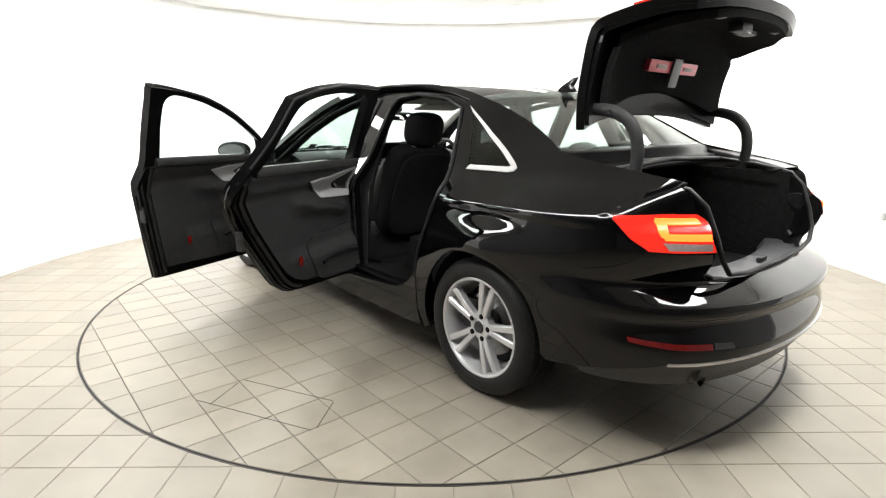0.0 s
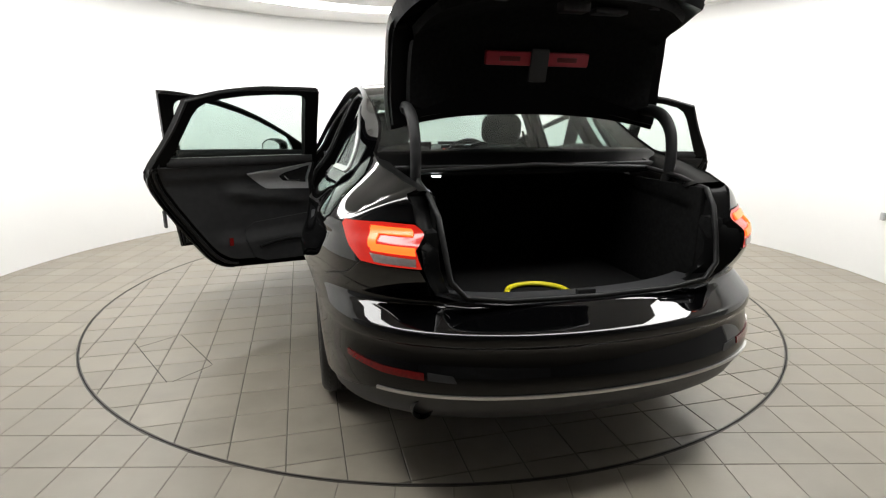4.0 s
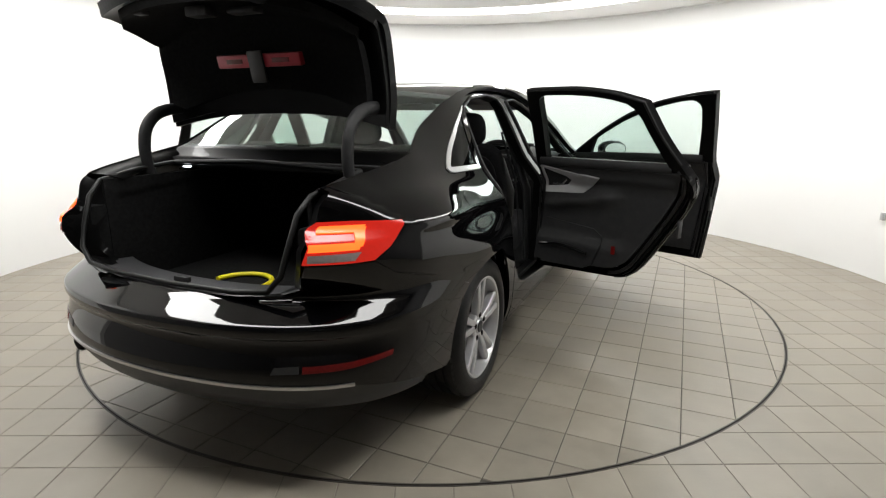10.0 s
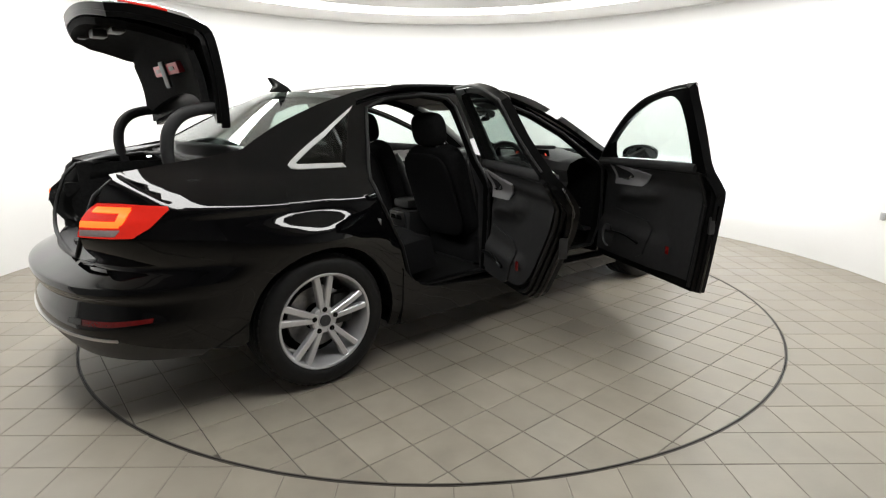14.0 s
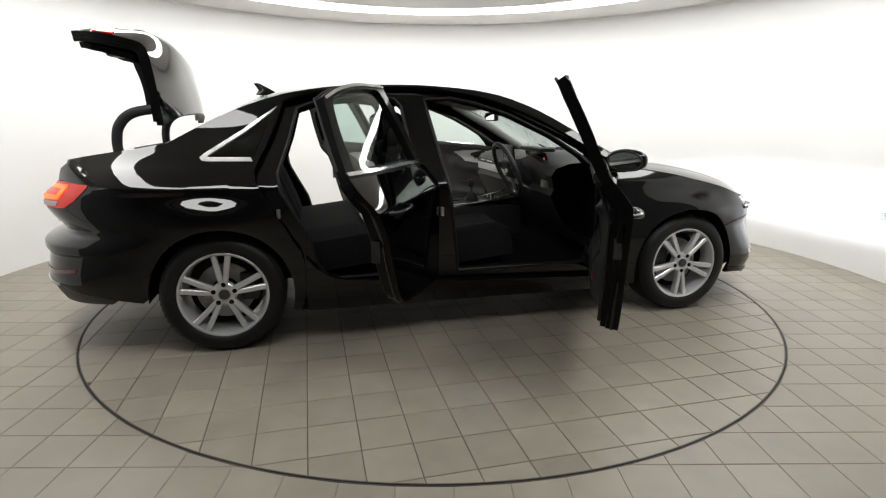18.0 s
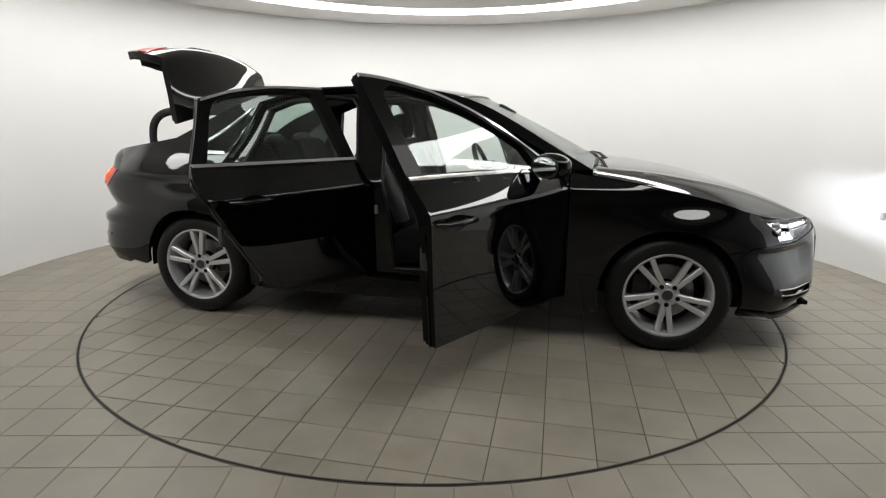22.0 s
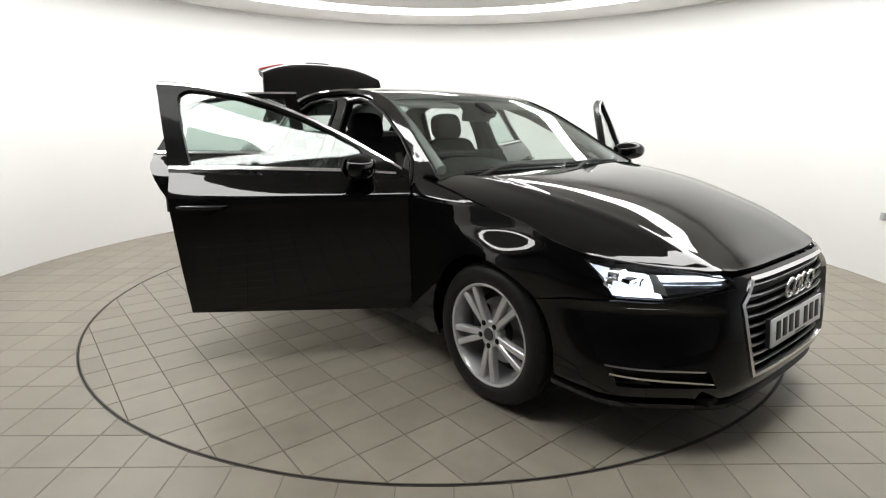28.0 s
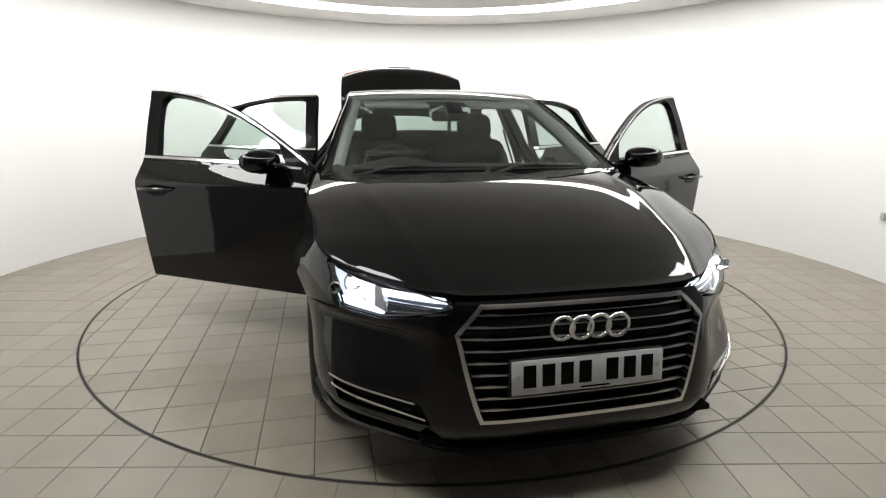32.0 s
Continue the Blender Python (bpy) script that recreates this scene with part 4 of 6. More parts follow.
# ---- wheels ----
def make_wheel(x, sg, turn):
    yo = sg * 0.868
    at = Vector((x, yo, 0.318))
    # profiles: radius and distance inwards from the outer face
    def L(profile, n=64, closed=False):
        return lathe([(r, -sg * d) for r, d in profile], "Y", n, closed=closed)
    wheel = part("wheel", L([(0.232, -0.005), (0.228, -0.007), (0.220, -0.004), (0.212, 0.012), (0.205, 0.06), (0.202, 0.19), (0.214, 0.205), (0.232, 0.2), (0.232, -0.005)]), ALLOY, car, "silver alloy wheel with five twin spokes")
    wheel.location = at
    ty = [(0.224, 0.004), (0.234, -0.008), (0.250, -0.017), (0.282, -0.016), (0.302, -0.006), (0.313, 0.012)]
    groove = []
    for k in range(5):
        d = 0.022 + k * 0.04
        groove += [(0.3185, d), (0.3185, d + 0.028), (0.311, d + 0.030), (0.311, d + 0.038)]
    ty += groove[:-2] + [(0.313, 0.208), (0.30, 0.222), (0.25, 0.23), (0.218, 0.2)]
    part("tyre", L(ty, 72), RUBBER, wheel, "black road tyre")
    tread = bmesh.new()
    for i in range(60):
        a = 2 * math.pi * i / 60
        m = Matrix.Rotation(-a, 4, "Y") @ Matrix.Translation((0.307, -sg * 0.014, 0)) @ Matrix.Rotation(radians(-38 * sg), 4, "Z")
        box((0.022, 0.010, 0.020), bm=tread, rot=m)
    part("tread_block", tread, RUBBER, wheel)
    bm = bmesh.new()
    for i in range(5):
        a0 = radians(90 + turn) + i * 2 * math.pi / 5
        u = Vector((math.cos(a0), 0, math.sin(a0)))
        n = Vector((-math.sin(a0), 0, math.cos(a0)))
        for s in (-1, 1):
            # a broad root that forks into two prongs
            ring = []
            for r, o, w, d in ((0.040, 0.0085, 0.026, 0.012), (0.085, 0.0145, 0.0285, 0.007), (0.128, 0.0210, 0.0295, 0.003), (0.219, 0.0365, 0.0315, 0.001)):
                c = u * r + n * (s * o)
                ring.append([bm.verts.new(c + n * w * q + Vector((0, -sg * (d + dd), 0))) for q, dd in ((-0.5, 0.005), (-0.34, 0.0), (0.34, 0.0), (0.5, 0.005), (0.44, 0.035), (-0.44, 0.035))])
            for p, q in zip(ring, ring[1:]):
                for k in range(6):
                    bm.faces.new((p[k], p[(k + 1) % 6], q[(k + 1) % 6], q[k]))
            bm.faces.new(ring[0])
            bm.faces.new(ring[-1][::-1])
        spoke = bm
        bmesh.ops.recalc_face_normals(spoke, faces=spoke.faces)
        part("spoke", smooth(spoke, 25), ALLOY, wheel)
        bm = bmesh.new()
    bm.free()
    part("hub", L([(0.001, 0.012), (0.030, 0.010), (0.034, 0.016), (0.056, 0.014), (0.064, 0.020), (0.066, 0.05), (0.001, 0.06)], 40), ALLOY, wheel)
    part("hub_cap", L([(0.001, 0.004), (0.026, 0.005), (0.0295, 0.012), (0.0295, 0.02)], 32), GREY_PLASTIC, wheel)
    for i in range(5):
        a = radians(90 + turn) + i * 2 * math.pi / 5
        b = lathe([(0.001, -sg * 0.006), (0.006, -sg * 0.006), (0.007, -sg * 0.0085), (0.0125, -sg * 0.0085), (0.0135, -sg * 0.02)], "Y", 12, (0.056 * math.cos(a), 0, 0.054 * math.sin(a)))
        part("wheel_bolt", b, TRIM_BLACK, wheel, "dark recessed wheel bolt")
    part("brake_disc", L([(0.07, 0.09), (0.15, 0.09), (0.15, 0.112), (0.07, 0.112)], 48, True), DISC, wheel)
    part("brake_calliper", box((0.10, 0.07, 0.16), (-0.125 if x > 0 else 0.125, -sg * 0.10, 0.02), 0.02), DARK_METAL, wheel)
    part("backing_plate", L([(0.001, 0.125), (0.19, 0.125)], 40), TRIM_BLACK, wheel)


for x, sg, turn in ((1.41, -1, 36), (1.41, 1, 20), (-1.41, -1, 0), (-1.41, 1, 14)):
    make_wheel(x, sg, turn)

# wheel housings and floor pan
for x in (RF, RR):
    for sg in (-1, 1):
        bm = bmesh.new()
        n = 20
        q = [(x + 0.375 * math.cos(radians(-3 + 188 * i / n)), 0.318 + 0.375 * math.sin(radians(-3 + 188 * i / n))) for i in range(n + 1)]
        rows = [[bm.verts.new((px, sg * w, pz)) for px, pz in q] for w in (0.55, 0.83)]
        for i in range(n):
            bm.faces.new((rows[0][i], rows[0][i + 1], rows[1][i + 1], rows[1][i]))
        bm.faces.new(rows[0])
        part("wheel_housing", bm, FELT, car)
part("floor_pan", box((2.0, 1.70, 0.02), (-0.02, 0, 0.205)), FELT, car)
part("engine_tray", box((1.25, 1.06, 0.02), (1.6, 0, 0.225)), FELT, car)
part("rear_tray", box((1.25, 1.06, 0.02), (-1.63, 0, 0.325)), FELT, car)
# ---- front end ----
BEAM_TILT = 1.0
for sg in (-1, 1):
    f = sg < 0
    cover = [(nose_ax(1.834, 0.743), 0.743), (nose_a(0.72, 0.731), 0.729), (nose_a(0.58, 0.712), 0.712), (nose_a(0.428, 0.690), 0.690), (nose_a(0.425, 0.668), 0.668), (nose_a(0.50, 0.644), 0.644), (nose_a(0.645, 0.603), 0.603), (nose_ax(1.955, 0.607), 0.607)]
    lamp = part("headlight", panel(nose(sg, 0.055), shrink(cover, -0.006), 0.04, 0.01, gap=0, flip=f), CHROME, car, "swept headlight with a lit white strip")
    pane = part("cover", panel(nose(sg), cover, 0.04, 0.004, gap=0.001, flip=f), LENS_CLEAR, lamp, "clear headlight cover")
    # the bowl is no source: its glow imitates the lamp's reflected light
    bowl = [(nose_ax(1.846, 0.735), 0.735), (nose_a(0.72, 0.718), 0.718), (nose_a(0.655, 0.708), 0.708), (nose_a(0.64, 0.612), 0.612), (nose_ax(1.95, 0.614), 0.614)]
    part("bowl", panel(nose(sg, 0.028), bowl, 0.03, 0.008, gap=0, flip=f), LAMP_BOWL, lamp, "headlight bowl, its reflected lamp light added as glow")
    pane.visible_shadow = False
    # daylight strip: a foot along the lower edge, a slanting stem and two fingers reaching inwards
    foot = [(nose_a(0.800, 0.622), 0.622), (nose_a(0.640, 0.612), 0.612), (nose_a(0.650, 0.634), 0.634), (nose_a(0.795, 0.646), 0.646)]
    stem = [(nose_a(0.672, 0.632), 0.632), (nose_a(0.640, 0.632), 0.632), (nose_a(0.692, 0.706), 0.706), (nose_a(0.716, 0.706), 0.706)]
    part("daylight_strip", panel(nose(sg, 0.019), stem, 0.03, 0.008, gap=0, flip=f), WHITE_GLOW, lamp, "lit white daylight strip")
    part("daylight_strip", panel(nose(sg, 0.02), foot, 0.03, 0.008, gap=0, flip=f), WHITE_GLOW, lamp, "lit white daylight strip")
    well = [(nose_a(0.632, 0.625), 0.625), (nose_a(0.50, 0.652), 0.652), (nose_a(0.432, 0.672), 0.672), (nose_a(0.44, 0.688), 0.688), (nose_a(0.62, 0.705), 0.705)]
    part("lamp_well", panel(nose(sg, 0.030), well, 0.03, 0.008, gap=0, flip=f), WELL, lamp)
    for z0, z1, y0, y1, glow in ((0.676, 0.698, 0.66, 0.440, WHITE_GLOW), (0.662, 0.667, 0.64, 0.462, LAMP_BOWL), (0.652, 0.655, 0.635, 0.500, SATIN)):
        bar = [(nose_a(y0, z0), z0), (nose_a(y1, z0 + 0.012), z0 + 0.012), (nose_a(y1 + 0.008, z1 + 0.003), z1 + 0.003), (nose_a(y0 + 0.01, z1), z1)]
        part("daylight_strip", panel(nose(sg, 0.020), bar, 0.03, 0.008, gap=0, flip=f), glow, lamp, "lit white daylight strip")
    trim = [(nose_a(0.635, 0.700), 0.700), (nose_a(0.655, 0.700), 0.700), (nose_a(0.662, 0.635), 0.635), (nose_a(0.628, 0.622), 0.622)]
    part("divider", panel(nose(sg, 0.018), trim, 0.03, 0.008, gap=0, flip=f), SATIN, lamp)
    # projector: a lit lens in a bright tube, with a shade that cuts its beam off at the top
    c = Vector(nose(sg, 0.016)(nose_a(0.722, 0.690), 0.690))
    part("projector_tube", lathe([(0.023, -0.006), (0.027, -0.004), (0.030, -0.010), (0.030, -0.05), (0.026, -0.05)], "X", 28, c), CHROME, lamp)
    part("projector_lens", lathe([(0.001, 0.000), (0.010, -0.001), (0.018, -0.006), (0.023, -0.014)], "X", 28, c), BEAM_GLOW, lamp, "lit projector lens")
    part("beam_source", box((0.002, 0.034, 0.004), c + Vector((0.007, 0, -0.004))), CUT_BEAM, lamp, "slim lit beam source")
    hood = box((0.038, 0.046, 0.002), c + Vector((0.023, 0, 0.0)), rot=Matrix.Rotation(radians(BEAM_TILT), 4, "Y"))
    box((0.038, 0.046, 0.002), c + Vector((0.023, 0, -0.0145)), bm=hood)
    box((0.002, 0.046, 0.0145), c + Vector((0.003, 0, -0.0073)), bm=hood)
    for s in (-1, 1):
        box((0.034, 0.002, 0.0145), c + Vector((0.021, s * 0.023, -0.0073)), bm=hood)
    part("beam_shade", hood, TRIM_BLACK, lamp)
    for yy, zz, r in ((0.66, 0.655, 0.020), (0.775, 0.668, 0.018)):
        part("reflector_bowl", lathe([(0.004, -0.014), (r * 0.6, -0.008), (r, 0.008), (r + 0.003, 0.009), (r + 0.003, 0.0)], "X", 20, (1.925 if yy > 0.7 else 1.995, sg * yy, zz)), CHROME, lamp)
    part("reflector", panel(nose(sg, 0.04), [(nose_a(0.80, 0.66), 0.66), (nose_a(0.77, 0.66), 0.66), (nose_a(0.765, 0.722), 0.722), (nose_a(0.80, 0.722), 0.722)], 0.03, 0.006, gap=0, flip=f), CHROME, lamp)
    rim = shrink(cover, 0.004)
    part("lamp_bezel", panel(nose(sg, 0.012), cover, 0.03, 0.02, holes=[rim], gap=0.0005, flip=f), TRIM_BLACK, lamp)
    # side intake: dark pocket and two bright blades
    pocket = [(nose_a(y, z), z) for y, z in shrink(intake, -0.012)]
    part("intake_pocket", panel(nose(sg, 0.05), pocket, 0.04, 0.01, gap=0, flip=f), PLASTIC, bumper_front)
    for (ya, za, yb, zb) in ((0.806, 0.366, 0.545, 0.350), (0.800, 0.336, 0.515, 0.302)):
        blade = [(nose_a(ya, za), za), (nose_a((ya + yb) / 2, (za + zb) / 2 - 0.004), (za + zb) / 2 - 0.004), (nose_a(yb, zb), zb), (nose_a(yb, zb + 0.006), zb + 0.006), (nose_a((ya + yb) / 2, (za + zb) / 2 + 0.004), (za + zb) / 2 + 0.004), (nose_a(ya, za + 0.007), za + 0.007)]
        part("intake_blade", panel(nose(sg, -0.004), blade, 0.03, 0.02, gap=0, flip=f), CHROME, bumper_front, "bright intake blade")

# grille
GC = [(nose_a(y, z), z) for y, z in GRILLE]
grille = part("grille", panel(nose(1, -0.006), [(nose_a(y, z), z) for y, z in shrink(GRILLE, -0.003)], 0.03, 0.03, holes=[[(nose_a(y, z), z) for y, z in shrink(GRILLE, 0.009)]], gap=0), CHROME, car, "six-cornered grille with a bright frame")
part("grille_back", panel(nose(1, 0.075), [(nose_a(y, z), z) for y, z in shrink(GRILLE, -0.01)], 0.05, 0.01, gap=0), PLASTIC, grille)


def grille_half(z):
    if z > 0.595:
        return 0.425 + (0.345 - 0.425) * (z - 0.595) / (0.676 - 0.595)
    return 0.352 + (0.425 - 0.352) * (z - 0.312) / (0.595 - 0.312)


for k in range(9):
    z = 0.343 + k * 0.0385
    h = grille_half(z) - 0.010
    body = [(nose_a(-h, z - 0.010), z - 0.010), (nose_a(h, z - 0.010), z - 0.012), (nose_a(h, z + 0.002), z + 0.002), (nose_a(-h, z + 0.002), z + 0.002)]
    slat = part("slat", panel(nose(1, 0.024), body, 0.04, 0.03, gap=0), TRIM_BLACK, grille)
    edge = []
    for y, lo, up in ((-1, 0.000, 0.0045), (-0.88, -0.001, 0.0075), (-0.74, -0.001, 0.0028), (-0.3, -0.001, 0.002), (0.3, -0.001, 0.002), (0.74, -0.001, 0.0028), (0.88, -0.001, 0.0075), (1, 0.000, 0.0045)):
        edge.append((y * h, z + lo, z + up))
    loop = [(nose_a(y, a), a) for y, a, b in edge] + [(nose_a(y, b), b) for y, a, b in edge[::-1]]
    part("slat_edge", panel(nose(1, 0.014), loop, 0.03, 0.012, gap=0), SATIN, grille)

# badge: four linked rings
for k in range(4):
    bm = bmesh.new()
    pts = [(0, 0.0375 * math.cos(a), 0.0375 * math.sin(a)) for a in [i * 2 * math.pi / 32 for i in range(33)]]
    sweep([(2.286 - 0.05 * (0.6 - 0.594 - p[2]) + (0.004 if k % 2 else 0), -0.093 + 0.062 * k + p[1], 0.604 + p[2]) for p in pts], 0.0062, 8, bm=bm, up=(1, 0, 0))
    part("badge_ring", bm, CHROME, grille, "bright linked ring of the badge")

# number plate with dark bars in place of its characters
tilt = Matrix.Translation((2.300, 0, 0.456)) @ Matrix.Rotation(radians(-6), 4, "Y")
plate = part("number_plate", box((0.008, 0.52, 0.111), bevel=0.004, rot=tilt), PLATE, car, "white number plate with dark bars")
for y in (-0.185, -0.122, -0.060, 0.002, 0.095, 0.157, 0.219):
    part("plate_bar", box((0.004, 0.042, 0.072), bevel=0.001, rot=tilt @ Matrix.Translation((0.004, y - 0.017, 0.004))), TRIM_BLACK, plate)
part("plate_bar", box((0.003, 0.10, 0.005), rot=tilt @ Matrix.Translation((0.004, 0.02, -0.046))), TRIM_BLACK, plate)
for y in (-0.238, 0.238):
    part("plate_screw", lathe([(0.001, 0.006), (0.006, 0.0055), (0.008, 0.004)], "X", 12, (2.302, y, 0.46)), SATIN, plate)
part("plate_holder", box((0.016, 0.53, 0.115), bevel=0.004, rot=tilt @ Matrix.Translation((-0.012, 0, 0))), PLASTIC, plate)

# lower lip
half = [(nose_ax(1.765, 0.262), 0.262), (nose_ax(1.90, 0.248), 0.248), (nose_a(0.80, 0.236), 0.236), (nose_a(0.66, 0.224), 0.224), (nose_a(0.47, 0.212), 0.212)]
low = [(nose_ax(1.765, 0.240), 0.240), (nose_ax(1.90, 0.226), 0.226), (nose_a(0.79, 0.212), 0.212), (nose_a(0.62, 0.196), 0.196), (nose_a(0.40, 0.178), 0.178)]
poly = [(-a, z) for a, z in half] + half[::-1] + low + [(-a, z) for a, z in low[::-1]]
part("front_lip", panel(nose(1, -0.014), poly, 0.03, 0.016, gap=0), PAINTED, bumper_front)
# dark sheet added behind the bumper so that no light leaks through
part("nose_light_block", panel(nose(1, 0.10), [(-1.1, 0.20), (1.1, 0.20), (1.1, 0.74), (-1.1, 0.74)], 0.08, 0.02, gap=0), FELT, car)
part("bonnet_shut_panel", panel(bonnet, [(0.70, -0.97), (0.97, -0.97), (0.97, 0.97), (0.70, 0.97)], 0.08, 0.02, gap=0).copy(), FELT, car).location.z = -0.03

# scuttle and wipers
part("scuttle", box((0.16, 1.36, 0.02), (0.985, 0, 0.945), 0.006), PLASTIC, car)
for y0, y1 in ((-0.62, 0.02), (0.05, 0.58)):
    a = [Vector(screen_front(0.0 + 0.03 * (1 - abs(t - 0.5)), 0.0 + (y0 + (y1 - y0) * t) / 0.76)) + Vector((0.012, 0, 0.000)) for t in (0, 0.25, 0.5, 0.75, 1)]
    wiper = part("wiper", sweep(a, [0.006, 0.009, 0.010, 0.008, 0.004], 6), PLASTIC, car, "black wiper resting at the foot of the windscreen")
    part("wiper_arm", sweep([a[0] + Vector((0.07, 0.0, -0.03)), (a[0] + a[2]) / 2 + Vector((0.035, 0, 0.006)), a[2] + Vector((0.004, 0, 0.008))], [0.012, 0.009, 0.006], 6), PLASTIC, wiper)
# ---- rear end ----
for sg in (-1, 1):
    f = sg > 0
    lamp = [(tail_ax(-2.0, 0.905), 0.905), (tail_ax(-2.13, 0.915), 0.915), (tail_a(0.66, 0.915), 0.915), (tail_a(0.586, 0.914), 0.914), (tail_a(0.584, 0.86), 0.86), (tail_a(0.581, 0.790), 0.790), (tail_a(0.70, 0.788), 0.788), (tail_ax(-2.125, 0.790), 0.790), (tail_ax(-2.07, 0.827), 0.827), (tail_ax(-2.0, 0.892), 0.892)]
    tl = part("tail_light", panel(tail(sg, -0.003), lamp, 0.02, 0.03, gap=0.001, flip=f), [RED_LENS, TRIM_BLACK], car, "lit red wraparound tail light")
    for z0, z1, ya in ((0.877, 0.900, 0.706), (0.830, 0.850, 0.716)):
        bar = [(tail_a(0.598, z0), z0), (tail_a(ya, z0), z0), (tail_a(ya + 0.003, z1), z1), (tail_a(0.598, z1), z1)]
        part("light_bar", panel(tail(sg, -0.0095), bar, 0.014, 0.006, gap=0, flip=f), RED_GLOW, tl, "glowing orange-red light bar")
    link = [(tail_a(0.697, 0.84), 0.831), (tail_a(0.718, 0.85), 0.840), (tail_a(0.714, 0.89), 0.892), (tail_a(0.694, 0.89), 0.899)]
    part("light_bar", panel(tail(sg, -0.0090), link, 0.014, 0.006, gap=0, flip=f), RED_GLOW, tl, "glowing orange-red light bar")
    clear = [(tail_a(0.598, 0.797), 0.797), (tail_a(0.710, 0.797), 0.797), (tail_a(0.722, 0.822), 0.822), (tail_a(0.598, 0.820), 0.820)]
    part("reversing_lens", panel(tail(sg, -0.0075), clear, 0.02, 0.006, gap=0, flip=f), CLEAR_LENS, tl, "clear reversing lens")
    refl = [(tail_a(0.80, 0.455), 0.465), (tail_a(0.70, 0.445), 0.446), (tail_a(0.585, 0.44), 0.440), (tail_a(0.585, 0.462), 0.462), (tail_a(0.70, 0.467), 0.467), (tail_a(0.80, 0.48), 0.482)]
    part("rear_reflector", panel(tail(sg, -0.004), refl, 0.03, 0.01, gap=0, flip=f), RED_REFLECTOR, bumper_rear, "slim red bumper reflector")
    vent = [(tail_a(0.575, 0.44), 0.440), (tail_a(0.49, 0.43), 0.435), (tail_a(0.50, 0.46), 0.458), (tail_a(0.575, 0.46), 0.464)]
    part("sensor_recess", panel(tail(sg, -0.002), vent, 0.03, 0.01, gap=0, flip=f), GREY_PLASTIC, bumper_rear)
    # shut face between the lamp and the luggage opening
    jamb = bmesh.new()
    edge = [Vector(tail(sg, 0.004)(tail_a(y, z), z)) for y, z in ((0.46, 0.662), (0.53, 0.685), (0.562, 0.742), (0.580, 0.79), (0.582, 0.83), (0.584, 0.87), (0.586, 0.917), (0.590, 0.96), (0.598, 1.001))]
    edge += [Vector(tail(sg, 0.004)(tail_ax(x, z), z)) for x, z in ((-2.15, 1.016), (-2.0, 1.043), (-1.80, 1.073), (-1.66, 1.095))]
    rows = []
    for p in edge:
        low = p.z < 0.72
        rows.append([jamb.verts.new(p + Vector((dx, -sg * dy, dz))) for dx, dy, dz in ((0, 0, 0), (0.012, 0.014, 0.004 if low else -0.004), (0.03, 0.028, -0.006), (0.05, 0.06, -0.012), (0.09, 0.075, -0.03 if not low else -0.05))])
    for a, b in zip(rows, rows[1:]):
        for k in range(4):
            jamb.faces.new((a[k], a[k + 1], b[k + 1], b[k]))
    bmesh.ops.recalc_face_normals(jamb, faces=jamb.faces)
    part("boot_gutter", smooth(jamb, 60), TRIM_BLACK, car)
    # gooseneck hinge arm
    arm_x = spl((0, -1.86), (1, -1.905), (2, -1.922), (3, -1.914), (4, -1.885), (5, -1.83), (6, -1.76), (7, -1.69))
    arm_z = spl((0, 0.90), (1, 0.99), (2, 1.085), (3, 1.155), (4, 1.212), (5, 1.253), (6, 1.270), (7, 1.275))
    arm = [(arm_x(k / 4), sg * 0.525, arm_z(k / 4)) for k in range(29)]
    part("boot_hinge_arm", sweep(arm, [0.024 + 0.003 * math.sin(math.pi * k / 28) for k in range(29)], 12, squash=0.75, up=(0, 1, 0)), PLASTIC, car, "black covered gooseneck boot hinge")
    for x, z in ((-1.912, 1.02), (-1.80, 1.262)):
        part("hinge_clip", lathe([(0.001, 0.0), (0.008, 0.001), (0.009, 0.005)], "Y", 12, (x, sg * 0.545, z)), PLASTIC, car)

# deck strip under the rear window
bm = bmesh.new()
n = 16
rows = []
for i in range(n + 1):
    v = -1 + 2 * i / n
    x, y, z = screen_rear(0.0, v)
    rows.append([bm.verts.new((x + 0.02, y, z + 0.006)), bm.verts.new((x - 0.035, y, z - 0.012)), bm.verts.new((x - 0.06, y * 0.98, z - 0.045)), bm.verts.new((x - 0.10, y * 0.98, z - 0.05)), bm.verts.new((x - 0.09, y * 0.97, z - 0.09))])
for a, b in zip(rows, rows[1:]):
    for k in range(4):
        bm.faces.new((a[k], b[k], b[k + 1], a[k + 1]))
part("rear_deck", smooth(bm, 25), TRIM_BLACK, car)
# seal round the opening
seal = [(-1.80, -0.50, 1.035), (-1.80, 0.0, 1.055), (-1.80, 0.50, 1.035), (-1.98, 0.525, 1.015), (-2.14, 0.525, 0.985), (-2.20, 0.512, 0.93), (-2.245, 0.50, 0.82), (-2.270, 0.490, 0.74), (-2.280, 0.44, 0.685), (-2.288, 0.30, 0.668), (-2.292, 0.0, 0.663)]
seal += [(x, -y, z) for x, y, z in seal[::-1][1:-2]]
part("boot_seal", sweep([Vector(p) for p in seal] + [Vector(seal[0])], 0.010, 8, cap=False), RUBBER, car, "rubber seal round the boot opening")

# luggage space
def liner(name, pts, faces, material, label=""):
    bm = bmesh.new()
    vs = [bm.verts.new(p) for p in pts]
    for q in faces:
        bm.faces.new([vs[i] for i in q])
    bmesh.ops.recalc_face_normals(bm, faces=bm.faces)
    return part(name, bm, material, car, label)


